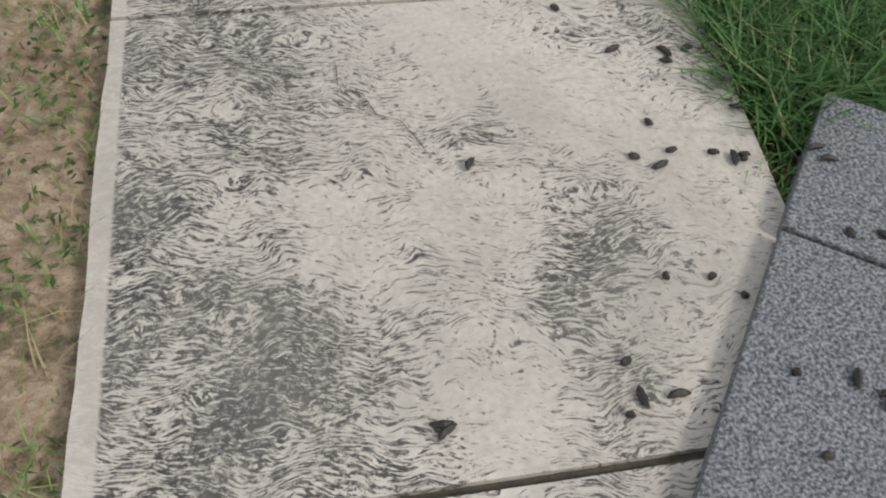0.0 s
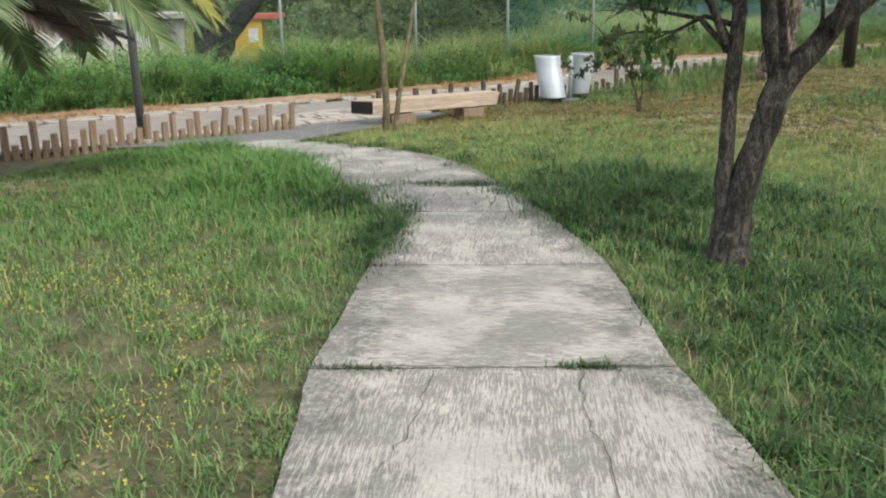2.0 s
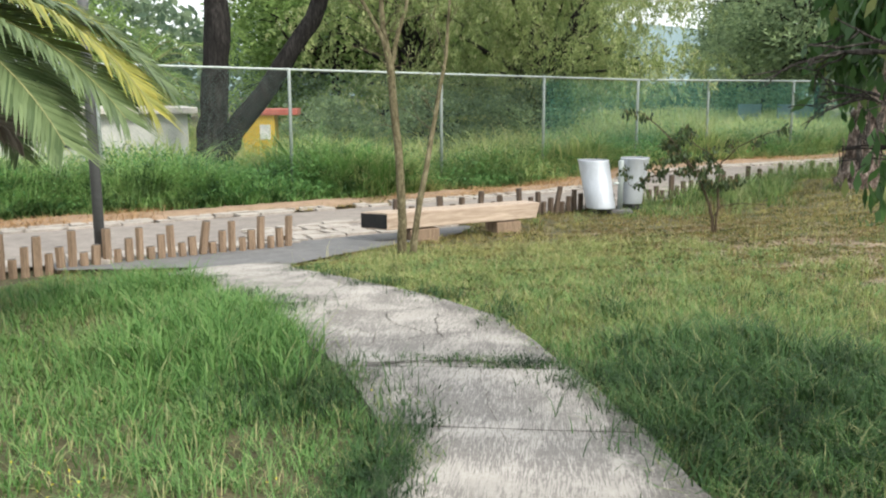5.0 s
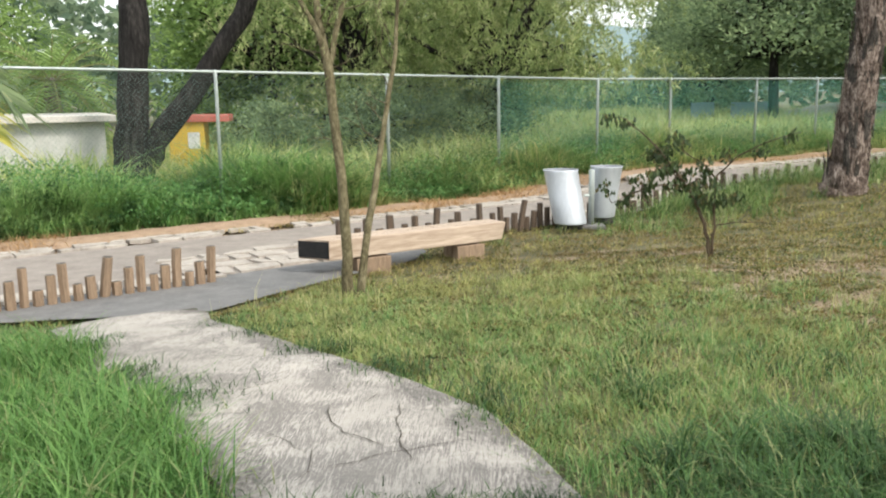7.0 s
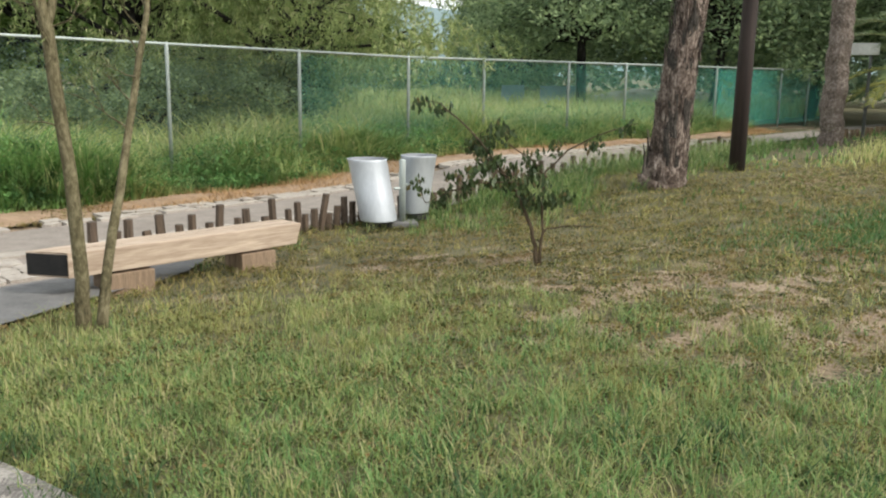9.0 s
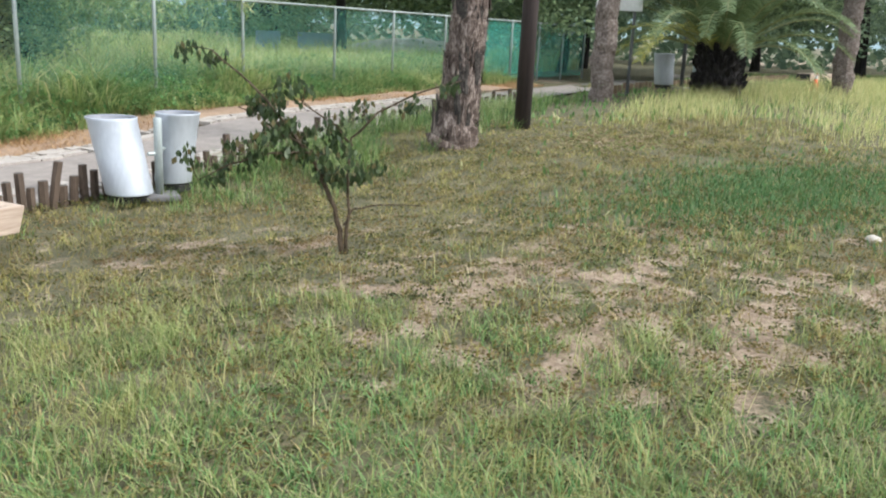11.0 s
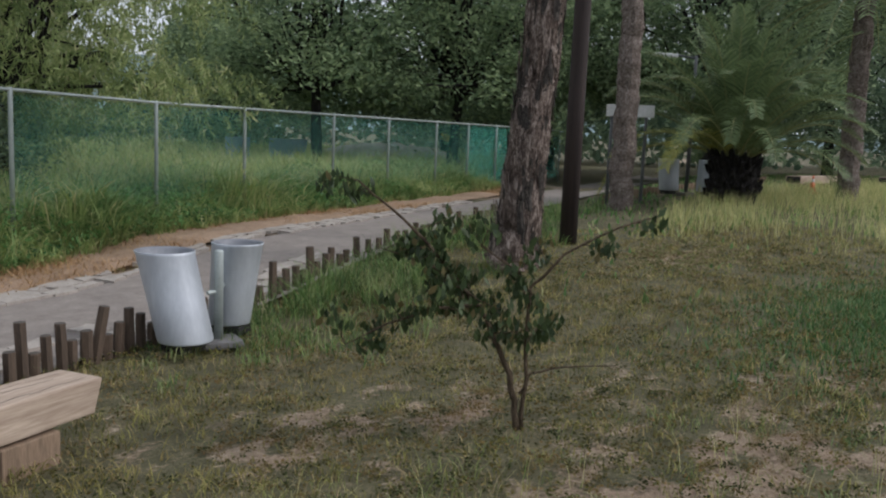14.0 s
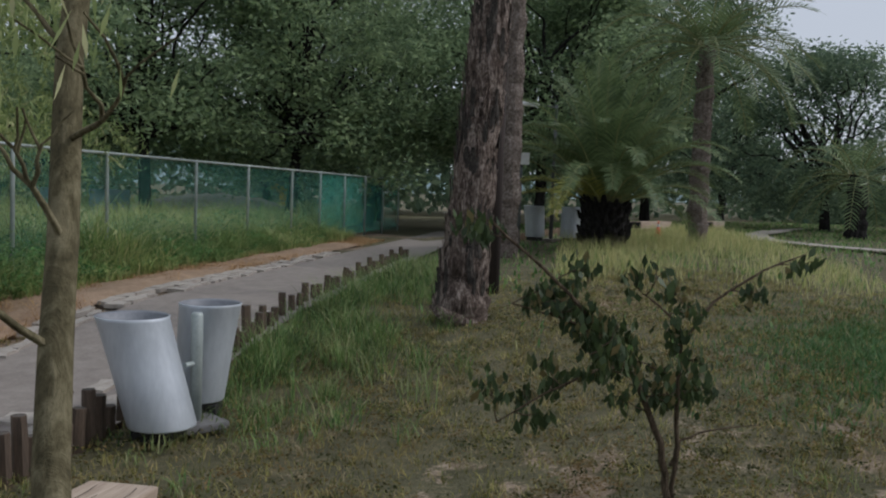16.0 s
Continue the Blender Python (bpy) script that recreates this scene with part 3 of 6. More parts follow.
def crack(points, wide=0.012):
    rng = random.Random(len(points) * 7 + int(points[0][0] * 100))
    out = []
    for (x0, y0), (x1, y1) in zip(points, points[1:]):
        n = max(2, int(math.hypot(x1 - x0, y1 - y0) / 0.06))
        for i in range(n):
            t = i / n
            out.append((x0 + (x1 - x0) * t + rng.uniform(-0.016, 0.016), y0 + (y1 - y0) * t + rng.uniform(-0.016, 0.016)))
    out.append(points[-1])
    bm = bmesh.new()
    ribbon(bm, out, wide, 0.0205)
    part("crack", bm, M_JOINT, PATH_ROOT, "dark jagged crack")


crack([(0.36, 3.45), (0.36, 3.0), (0.43, 2.6), (0.41, 2.25), (0.33, 1.75), (0.27, 1.4)], 0.0039)
crack([(-0.22, 3.42), (-0.25, 2.9), (-0.32, 2.6)], 0.0033)
crack([(0.18, 0.62), (0.21, 0.52), (0.36, 0.38), (0.42, 0.26)], 0.0028)
crack([(-1.12, 6.90), (-0.93, 6.93), (-0.68, 6.99), (-0.35, 6.98)], 0.016)
crack([(-0.7, 3.40), (-0.3, 3.43), (0.1, 3.44), (0.75, 3.51)], 0.0085)
crack([(-1.18, 7.98), (-1.12, 7.78), (-1.05, 7.67), (-0.95, 7.58), (-0.86, 7.54)], 0.0056)
crack([(-0.84, 8.03), (-0.83, 7.77), (-0.81, 7.59), (-0.76, 7.47), (-0.74, 7.38)], 0.0050)
crack([(-0.96, 8.16), (-1.02, 8.03)], 0.0043)
crack([(-1.49, 8.39), (-1.6, 8.3), (-1.73, 8.2), (-1.95, 8.12)], 0.0050)
crack([(-1.4, 7.66), (-1.28, 7.55), (-1.18, 7.46)], 0.0037)
crack([(-1.16, 7.51), (-1.12, 7.34), (-1.16, 7.18)], 0.0050)
crack([(-1.86, 8.28), (-1.76, 8.06)], 0.0043)
crack([(-1.09, 7.3), (-0.96, 7.37), (-0.8, 7.47), (-0.5, 7.6)], 0.0043)
crack([(-1.4, 8.95), (-1.75, 8.9), (-2.1, 9.0)], 0.0037)
crack([(-0.62, 6.15), (-0.69, 6.5), (-0.55, 6.9)], 0.0031)
crack([(-0.95, 6.3), (-0.8, 6.33), (-0.72, 6.55)], 0.0037)
crack([(-0.5, 6.9), (-0.42, 6.4), (-0.3, 5.9)], 0.0027)
crack([(-0.55, 4.9), (-0.62, 5.2), (-0.52, 5.45)], 0.0025)


def build_kerb():
    root = thing("cement_kerb_slabs", "speckled dark grey cement slabs beside the path", "paving", kind="structure")
    way, out = Vector((0.50, 0.866, 0)), Vector((0.866, -0.5, 0))
    start = Vector((0.86, -0.54, 0))
    for a, b in ((-1.6, 0.62), (0.635, 1.14)):
        bm = bmesh.new()
        box(bm, 1.2, b - a, 0.16, (0, 0, 0), 0.008)
        m = Matrix((( out.x, way.x, 0, 0), (out.y, way.y, 0, 0), (0, 0, 1, 0), (0, 0, 0, 1)))
        bmesh.ops.transform(bm, matrix=Matrix.Translation(start + way * (a + b) / 2 + out * 0.6 + Vector((0, 0, -0.02))) @ m, verts=bm.verts)
        part("slab", bm, M_KERB, root)


build_kerb()


# ---------------------------------------------------------------- road
def build_road():
    bm = bmesh.new()
    us = np.concatenate([np.arange(-14, 36, 0.25), [40, 60]])
    ds = [0.05, -0.9, -1.7, -2.5]
    grid = []
    for u in us:
        near = 0.05 - 0.55 * float(ss(4.2, 4.9, u)) + 0.03 * noise.noise(Vector((u * 2, 0, 5)))
        grid.append([bm.verts.new((*at_ud(u, d), hz(*at_ud(u, d)) - 0.018 + 0.004 * noise.noise(Vector((u, d, 0))))) for d in [near] + ds[1:]])
    for a, b in zip(grid, grid[1:]):
        for i in range(len(ds) - 1):
            bm.faces.new((a[i], b[i], b[i + 1], a[i + 1]))
    bmesh.ops.recalc_face_normals(bm, faces=bm.faces)
    ob = part("road", bm, M_ASPHALT, None)
    tagged(ob, "narrow worn grey asphalt lane", "road", kind="structure")
    # asphalt apron in front of the opening between the post rows
    bm = bmesh.new()
    rows = []
    for u in np.arange(-0.5, 4.81, 0.2):
        far = float(np.interp(u, APRON_U, APRON_D)) + 0.05 * noise.noise(Vector((u * 3, 0, 0)))
        rows.append([bm.verts.new((*at_ud(u, d), hz(*at_ud(u, d)) - 0.012)) for d in np.linspace(0.02, far, 7)])
    for a, b in zip(rows, rows[1:]):
        for i in range(6):
            bm.faces.new((a[i], a[i + 1], b[i + 1], b[i]))
    bmesh.ops.recalc_face_normals(bm, faces=bm.faces)
    ob = part("asphalt_apron", bm, M_APRON, None)
    tagged(ob, "dark grey asphalt apron joining path and lane", "road", kind="structure")


APRON_U, APRON_D = [-0.5, 0.2, 1.5, 2.2, 3.1, 4.2, 4.8], [0.4, 0.85, 1.75, 1.35, 0.95, 0.6, 0.06]
build_road()

FLAG_RNG = random.Random(5)


def flag_strip(root, u0, u1, d0, d1, rows):
    rng = FLAG_RNG
    wide = (d1 - d0) / rows
    for r in range(rows):
        u = u0 + rng.uniform(-0.2, 0)
        while u < u1:
            ln = rng.uniform(0.18, 0.55)
            if rng.random() < 0.16:
                u += ln
                continue
            a, b = u + 0.02, u + ln - 0.02
            lo, hi = d0 + r * wide + 0.02 + rng.uniform(-0.05, 0.07), d0 + (r + 1) * wide - 0.02 - rng.uniform(-0.03, 0.09)
            j = lambda: rng.uniform(-0.045, 0.045)
            ring = [(a + j(), lo + j()), ((a + b) / 2 + j(), lo + j()), (b + j(), lo + j()), (b + j(), (lo + hi) / 2), (b + j(), hi + j()), ((a + b) / 2 + j(), hi + j()), (a + j(), hi + j())]
            bm = bmesh.new()
            top = [bm.verts.new((*at_ud(p, q), hz(*at_ud(p, q)) + 0.008)) for p, q in ring]
            bm.faces.new(top)
            low = [bm.verts.new(v.co + Vector((0, 0, -0.05))) for v in top]
            for i in range(len(top)):
                q = (i + 1) % len(top)
                bm.faces.new((top[q], top[i], low[i], low[q]))
            bmesh.ops.recalc_face_normals(bm, faces=bm.faces)
            part("flagstone", bm, M_FLAG, root)
            u += ln


def build_flags():
    root = thing("flagstone_border", "pale irregular flagstones bordering the asphalt lane", "paving", kind="structure")
    flag_strip(root, 2.0, 11.0, -1.25, -0.66, 2)
    flag_strip(root, -3.0, 2.2, -0.35, 0.12, 1)
    flag_strip(root, 1.9, 4.6, -0.62, 0.05, 2)
    flag_strip(root, -3.0, 20.0, -2.95, -2.45, 2)


build_flags()


def post_mesh(tall, r, seed, wood=M_WOODPOST):
    bm = bmesh.new()
    tube(bm, [(0, 0, -0.12), (0, 0, tall * 0.5), (0.004, 0.002, tall - 0.01), (0.004, 0.002, tall)], [r, r * 0.98, r * 0.96, r * 0.90], 6, True, 0.05, seed)
    me = bpy.data.meshes.new("post")
    bm.to_mesh(me)
    bm.free()
    me.materials.append(wood)
    me.materials.append(M_POSTTOP)
    for p in me.polygons:
        p.use_smooth = False
        if len(p.vertices) > 4:
            p.material_index = 1
    return me


POSTS = [(post_mesh(h, r, i), h) for i, (h, r) in enumerate([(0.39, 0.048), (0.26, 0.045), (0.14, 0.047), (0.36, 0.046), (0.23, 0.048), (0.16, 0.044)])]
DARK_POSTS = [(post_mesh(h, r, i + 9, M_DARKPOST), h) for i, (h, r) in enumerate([(0.37, 0.048), (0.24, 0.045), (0.15, 0.047), (0.34, 0.046), (0.22, 0.048), (0.17, 0.044)])]


def stake_row(u0, u1, d0, d1, gap, order, label, seed, posts=POSTS):
    rng = random.Random(seed)
    n = max(1, int((u1 - u0) / gap))
    for i in range(n + 1):
        u = u0 + (u1 - u0) * i / n
        d = d0 + (d1 - d0) * i / n + rng.uniform(-0.02, 0.02)
        me, tall = posts[order[i % len(order)]]
        ob = new("wooden_stake", me)
        x, y = at_ud(u, d)
        lean = 9 if rng.random() < 0.1 else 2
        ob.matrix_basis = pose(x, y, hz(x, y) - 0.02, rng.uniform(-lean, lean), rng.uniform(-lean, lean), rng.uniform(0, 360)) @ Matrix.Diagonal((1, 1, rng.uniform(0.93, 1.07), 1))
        tagged(ob, label, "stake", "stakes along the lane")


stake_row(-3.6, 2.05, 0.33, 0.27, 0.113, [2, 1, 0, 5, 4, 0, 2, 1, 3, 5, 4, 0, 2, 4, 0, 5, 1, 3], "short round weathered wooden stake edging the lane", 3)
stake_row(3.9, 6.98, -0.5, -0.5, 0.114, [0, 2, 1, 3, 5, 4], "short round dark wooden stake edging the lane", 4, DARK_POSTS)
stake_row(7.12, 10.6, -0.5, -0.62, 0.16, [1, 2, 0, 5, 4], "short round dark wooden stake half hidden by grass", 5, DARK_POSTS)
stake_row(10.8, 19, -0.64, -0.85, 0.3, [2, 1, 5], "short dark wooden stake edging the lane among grass", 6, DARK_POSTS)
stake_row(19.6, 33, 0.6, 3.2, 0.2, [2, 5, 2], "distant pale wooden stake edging the lane", 7)


# ---------------------------------------------------------------- fence
FDIR = Vector((0.812, 0.583, 0)).normalized()
F0 = Vector((1.75, 22.73, 0))
FENCE_S = [-14.6, -11.35, -8.1, -5.0, -2.55, 0.0, 2.15, 5.05, 7.4, 9.95, 12.0, 14.1, 16.2, 18.3, 20.4]


def rail(s):
    """Height of the top rail, which climbs a little towards the house."""
    return 1.73 + max(0.0, -s) * 0.016



def fence_at(s):
    p = F0 + FDIR * s
    return p.x, p.y


def build_fence():
    root = thing("chain_link_fence", "tall galvanised chain-link fence with a top rail", "fence")
    for s in FENCE_S:
        bm = bmesh.new()
        x, y = fence_at(s)
        tube(bm, [(x, y, hz(x, y) - 0.1), (x, y, rail(s) - 0.02), (x, y, rail(s) + 0.03)], [0.031, 0.031, 0.02], 8)
        part("post", bm, M_FENCEPOST, root, smooth=True)
    bm = bmesh.new()
    tube(bm, [(*fence_at(s), rail(s)) for s in FENCE_S], [0.022] * len(FENCE_S), 8)
    part("top_rail", bm, M_FENCEPOST, root, smooth=True)
    # woven wire: two families of slanted wires, each a thin strip
    vs, pitch = [], 0.075
    lo = -0.25
    for fam in (1, -1):
        s = FENCE_S[0] - 2.2
        while s < FENCE_S[-1] + 2.2:
            f_top = rail(s)
            s0, s1 = s, s + fam * (f_top - lo)
            z0, z1 = lo, f_top
            a, b = min(FENCE_S), max(FENCE_S)
            def clip_at(t):
                return s0 + (s1 - s0) * t
            t0, t1 = 0.0, 1.0
            if fam > 0:
                t0, t1 = max(0, (a - s0) / (s1 - s0)), min(1, (b - s0) / (s1 - s0))
            else:
                t0, t1 = max(0, (s0 - b) / (s0 - s1)), min(1, (s0 - a) / (s0 - s1))
            if t1 > t0:
                p, q = clip_at(t0), clip_at(t1)
                zp, zq = z0 + (z1 - z0) * t0, z0 + (z1 - z0) * t1
                w = 0.0013
                xp, yp = fence_at(p)
                xq, yq = fence_at(q)
                vs.append([(xp, yp, zp - w), (xp, yp, zp + w), (xq, yq, zq + w), (xq, yq, zq - w)])
            s += pitch
    v = np.array(vs).reshape(-1, 3)
    me = array_mesh("mesh", v, np.arange(len(v)), np.full(len(vs), 4))
    ob = link_mesh("wire_mesh", me, M_WIRE, root, "woven wire diamonds", False)
    ob["kind"] = "stuff"
    # green shade net tied on the far bays
    bm = bmesh.new()
    off = Vector((FDIR.y, -FDIR.x, 0)) * -0.03
    for s0, s1 in zip(FENCE_S[4:], FENCE_S[5:]):
        ps = [F0 + FDIR * s0 + off, F0 + FDIR * s1 + off]
        q = [bm.verts.new((p.x, p.y, z)) for p, z in ((ps[0], 0.0), (ps[1], 0.0), (ps[1], 1.7), (ps[0], 1.7))]
        bm.faces.new(q)
    part("shade_net", bm, M_NET, root, "green shade netting")
    bm = bmesh.new()
    for s0, s1 in zip(FENCE_S[10:], FENCE_S[11:]):
        ps = [F0 + FDIR * s0 + off * 2, F0 + FDIR * s1 + off * 2]
        bm.faces.new([bm.verts.new((p.x, p.y, z)) for p, z in ((ps[0], 0.0), (ps[1], 0.0), (ps[1], 1.7), (ps[0], 1.7))])
    part("shade_net", bm, M_NET_THICK, root, "denser green shade netting")


build_fence()


# ---------------------------------------------------------------- bins, beam, lamp, pole
def bin_shell(bm, r0, r1, tall, seg=28):
    rings = []
    for z, r in ((0, r0), (0.012, r0 + 0.004), (tall * 0.5, (r0 + r1) / 2), (tall - 0.02, r1), (tall, r1 + 0.008), (tall + 0.004, r1 + 0.003), (tall - 0.01, r1 - 0.012), (0.03, r0 - 0.012)):
        rings.append([bm.verts.new((r * math.cos(2 * math.pi * k / seg), r * math.sin(2 * math.pi * k / seg), z)) for k in range(seg)])
    for i, (a, b) in enumerate(zip(rings, rings[1:])):
        for k in range(seg):
            f = bm.faces.new((a[k], a[(k + 1) % seg], b[(k + 1) % seg], b[k]))
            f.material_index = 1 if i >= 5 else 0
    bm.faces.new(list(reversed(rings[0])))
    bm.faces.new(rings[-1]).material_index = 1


def litter_bin(x, y, z, tilt, turn, post_at, label, r0=0.216, r1=0.232):
    """A flared drum whose sheet stands askew by tilt degrees, held by a bracket from its post."""
    root = thing("litter_bin", label, "litter bin", (x, y, z), turn, "litter bins on one post")
    bm = bmesh.new()
    bin_shell(bm, r0, r1, 0.70)
    for v in bm.verts:
        v.co.x += math.tan(radians(tilt)) * v.co.z   # sheet bent askew: the rim stays level
    ob = part("drum", bm, M_GALV, root, smooth=True)
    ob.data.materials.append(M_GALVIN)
    bm = bmesh.new()
    box(bm, 0.26, 0.26, 0.08, (0.02, 0, -0.05), 0.01)
    part("underside_bracket", bm, M_DARKSTEEL, root, "dark steel bracket")
    if post_at:
        to = Matrix.Rotation(radians(-turn), 3, "Z") @ Vector((post_at[0] - x, post_at[1] - y, 0))
        way = to.normalized()
        bm = bmesh.new()
        tube(bm, [way * 0.2 + Vector((0, 0, 0.36)), to + Vector((0, 0, 0.36))], [0.018, 0.018], 8)
        part("pivot", bm, M_FENCEPOST, root)
    return root


def build_bins():
    px, py = 0.90, 15.93
    base = hz(px, py)
    root = thing("bin_post", "galvanised steel post on a concrete foot between two litter bins", "post", (px, py, base))
    bm = bmesh.new()
    tube(bm, [(0, 0, 0.0), (0, 0, 0.745), (0, 0, 0.76)], [0.04, 0.04, 0.032], 12)
    part("tube", bm, M_FENCEPOST, root, smooth=True)
    bm = bmesh.new()
    box(bm, 0.36, 0.30, 0.06, (0, 0, -0.01), 0.015)
    part("foot", bm, M_APRON, root, "rough concrete foot")
    return root


build_bins()
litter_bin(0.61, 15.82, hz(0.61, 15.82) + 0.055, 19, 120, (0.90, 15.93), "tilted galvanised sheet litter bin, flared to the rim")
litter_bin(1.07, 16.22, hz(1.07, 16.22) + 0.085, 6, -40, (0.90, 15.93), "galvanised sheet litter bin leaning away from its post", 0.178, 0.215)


def build_beam():
    x, y = at_ud(4.13, 0.64)
    turn = math.degrees(math.atan2(ALONG[1], ALONG[0])) - 2
    root = thing("timber_beam_bench", "pale squared timber beam laid as a bench, one end charred black", "bench", (x, y, hz(x, y)), turn)
    ln, wide, thick, mid = 2.36, 0.32, 0.20, 0.24
    bm = bmesh.new()
    box(bm, ln, wide, thick, (0, 0, mid), 0.014)
    bmesh.ops.subdivide_edges(bm, edges=[e for e in bm.edges if abs(e.verts[0].co.x - e.verts[1].co.x) > 1], cuts=16)
    for v in bm.verts:
        v.co += Vector((0, 1, 0)) * 0.007 * noise.noise(v.co * 3) + Vector((0, 0, 1)) * 0.006 * noise.noise(v.co * 4 + Vector((5, 0, 0)))
        if v.co.x > ln / 2 - 0.05 and v.co.z < mid:
            v.co.x -= 0.05
        if v.co.x < -ln / 2 + 0.05:
            v.co.x += 0.22 * (0.5 - v.co.y / wide) - 0.05
    part("beam", bm, M_BEAM, root)
    bm = bmesh.new()
    box(bm, 0.014, wide - 0.03, thick - 0.03, (-ln / 2 - 0.004, 0, mid), 0.004)
    for v in bm.verts:
        v.co.x += 0.22 * (0.5 - v.co.y / wide) - 0.05
    part("charred_end", bm, M_CHAR, root, "charred black end")
    for k, (sy, x0, x1) in enumerate(((-0.05, -0.9, 0.3), (0.02, -0.3, 1.0), (0.08, 0.1, 1.1), (-0.1, 0.5, 1.12))):
        bm = bmesh.new()
        pts = [(x0 + (x1 - x0) * i / 10, sy + 0.008 * math.sin(i * 1.7 + k), mid + thick / 2 + 0.0035) for i in range(11)]
        vs = [(bm.verts.new((p[0], p[1] - 0.0022, p[2])), bm.verts.new((p[0], p[1] + 0.0022, p[2]))) for p in pts]
        for (p, q), (r, t) in zip(vs, vs[1:]):
            bm.faces.new((p, r, t, q))
        part("split", bm, M_CHAR, root, "dark drying split in the timber")
    for sx, lx in ((-0.52, 0.40), (0.70, 0.36)):
        bm = bmesh.new()
        box(bm, lx, 0.30, 0.30, (sx, -0.02, -0.03), 0.01)
        for v in bm.verts:
            v.co += Vector((1, 1, 0)) * 0.008 * noise.noise(v.co * 6)
        part("block", bm, M_WOODPOST, root, "short brown timber block")


build_beam()


def build_lamp(x, y, tall, name, label, arm=None, r=0.055):
    z = hz(x, y)
    root = thing(name, label, "street lamp", (x, y, z))
    bm = bmesh.new()
    tube(bm, [(0, 0, -0.1), (0, 0, tall * 0.5), (0, 0, tall)], [r, r * 0.95, r * 0.8], 14)
    part("pole", bm, M_LAMPPOLE, root, smooth=True)
    bm = bmesh.new()
    box(bm, 0.34, 0.34, 0.08, (0, 0, 0.0), 0.015)
    part("foot", bm, M_FLAG, root, "low concrete foot")
    if arm:
        bm = bmesh.new()
        tube(bm, [(0, 0, tall - 0.06), (arm[0] * 0.5, arm[1] * 0.5, tall), (arm[0] * 0.72, arm[1] * 0.72, tall)], [0.025, 0.022, 0.02], 8)
        part("arm", bm, M_LAMPPOLE, root, smooth=True)
        bm = bmesh.new()
        box(bm, 0.55, 0.2, 0.08, (0, 0, 0), 0.03)
        a = math.degrees(math.atan2(arm[1], arm[0]))
        bmesh.ops.transform(bm, matrix=pose(arm[0] * 0.85, arm[1] * 0.85, tall, 0, -4, a), verts=bm.verts)
        part("lamp_head", bm, M_WHITE, root, "pale lamp head")
    return root


build_lamp(-4.9, 11.22, 4.6, "street_lamp", "grey steel lamp pole on a low concrete foot among stakes", (0.9, 0.5))
build_lamp(13.62, 23.5, 3.1, "street_lamp", "slim dark lamp pole with a pale head, before palms", (-0.6, 0.52), 0.045)


def build_pole():
    x, y = 6.51, 18.57
    root = thing("utility_pole", "dark creosoted wooden utility pole standing in grass", "pole", (x, y, hz(x, y)))
    bm = bmesh.new()
    tube(bm, [(0, 0, -0.1), (0, 0, 2), (0.02, 0, 4.5), (0.03, 0, 8)], [0.125, 0.12, 0.11, 0.10], 14, True, 0.03, 2)
    part("shaft", bm, M_POLE, root, smooth=True)


build_pole()


# ---------------------------------------------------------------- trees
def bent(rng, start, end, n, wob):
    a, b = Vector(start), Vector(end)
    out = []
    for i in range(n + 1):
        t = i / n
        k = math.sin(math.pi * t) * wob
        out.append(a.lerp(b, t) + Vector((rng.uniform(-k, k), rng.uniform(-k, k), rng.uniform(-k, k) * 0.5)))
    return out


def grow(bm, rng, start, way, length, r, depth, spread, tips, seg=7, lift=0.1):
    """Limbs that fork; the ends are added to tips."""
    end = start + way * length
    pts = bent(rng, start, end, 3, length * 0.07)
    tube(bm, pts, [r, r * 0.88, r * 0.76, r * 0.64], seg, False, 0.06, rng.random())
    if depth == 0:
        tips.append((end, way))
        return
    for i in range(rng.choice((2, 2, 3))):
        turn = Vector((rng.gauss(0, 1), rng.gauss(0, 1), rng.gauss(0, 1) * 0.7)).normalized()
        w = (way + turn * spread + Vector((0, 0, lift))).normalized()
        grow(bm, rng, pts[-1] if i else pts[-2].lerp(pts[-1], 0.7), w, length * rng.uniform(0.62, 0.85), r * 0.6, depth - 1, spread, tips, max(4, seg - 1), lift)
    if depth <= 2:
        tips.append((end, way))


def crown_leaves(tips, n, radius, length, width, rng, hang=0.0, squash=0.7):
    ends = np.array([t[0] for t in tips])
    pick = rng.integers(0, len(ends), n)
    off = unit(rng.normal(0, 1, (n, 3))) * (radius * rng.uniform(0.1, 1, (n, 1)) ** 0.6)
    off[:, 2] *= squash
    c = ends[pick] + off
    if hang:
        c[:, 2] -= rng.uniform(0, 1, n) ** 1.5 * hang
    ways = rng.normal(0, 1, (n, 3)) * (1, 1, 0.6) - np.array([0, 0, 0.5 + (2.5 if hang else 0)])
    return leaf_mesh("crown", c, ways, length, width, rng)


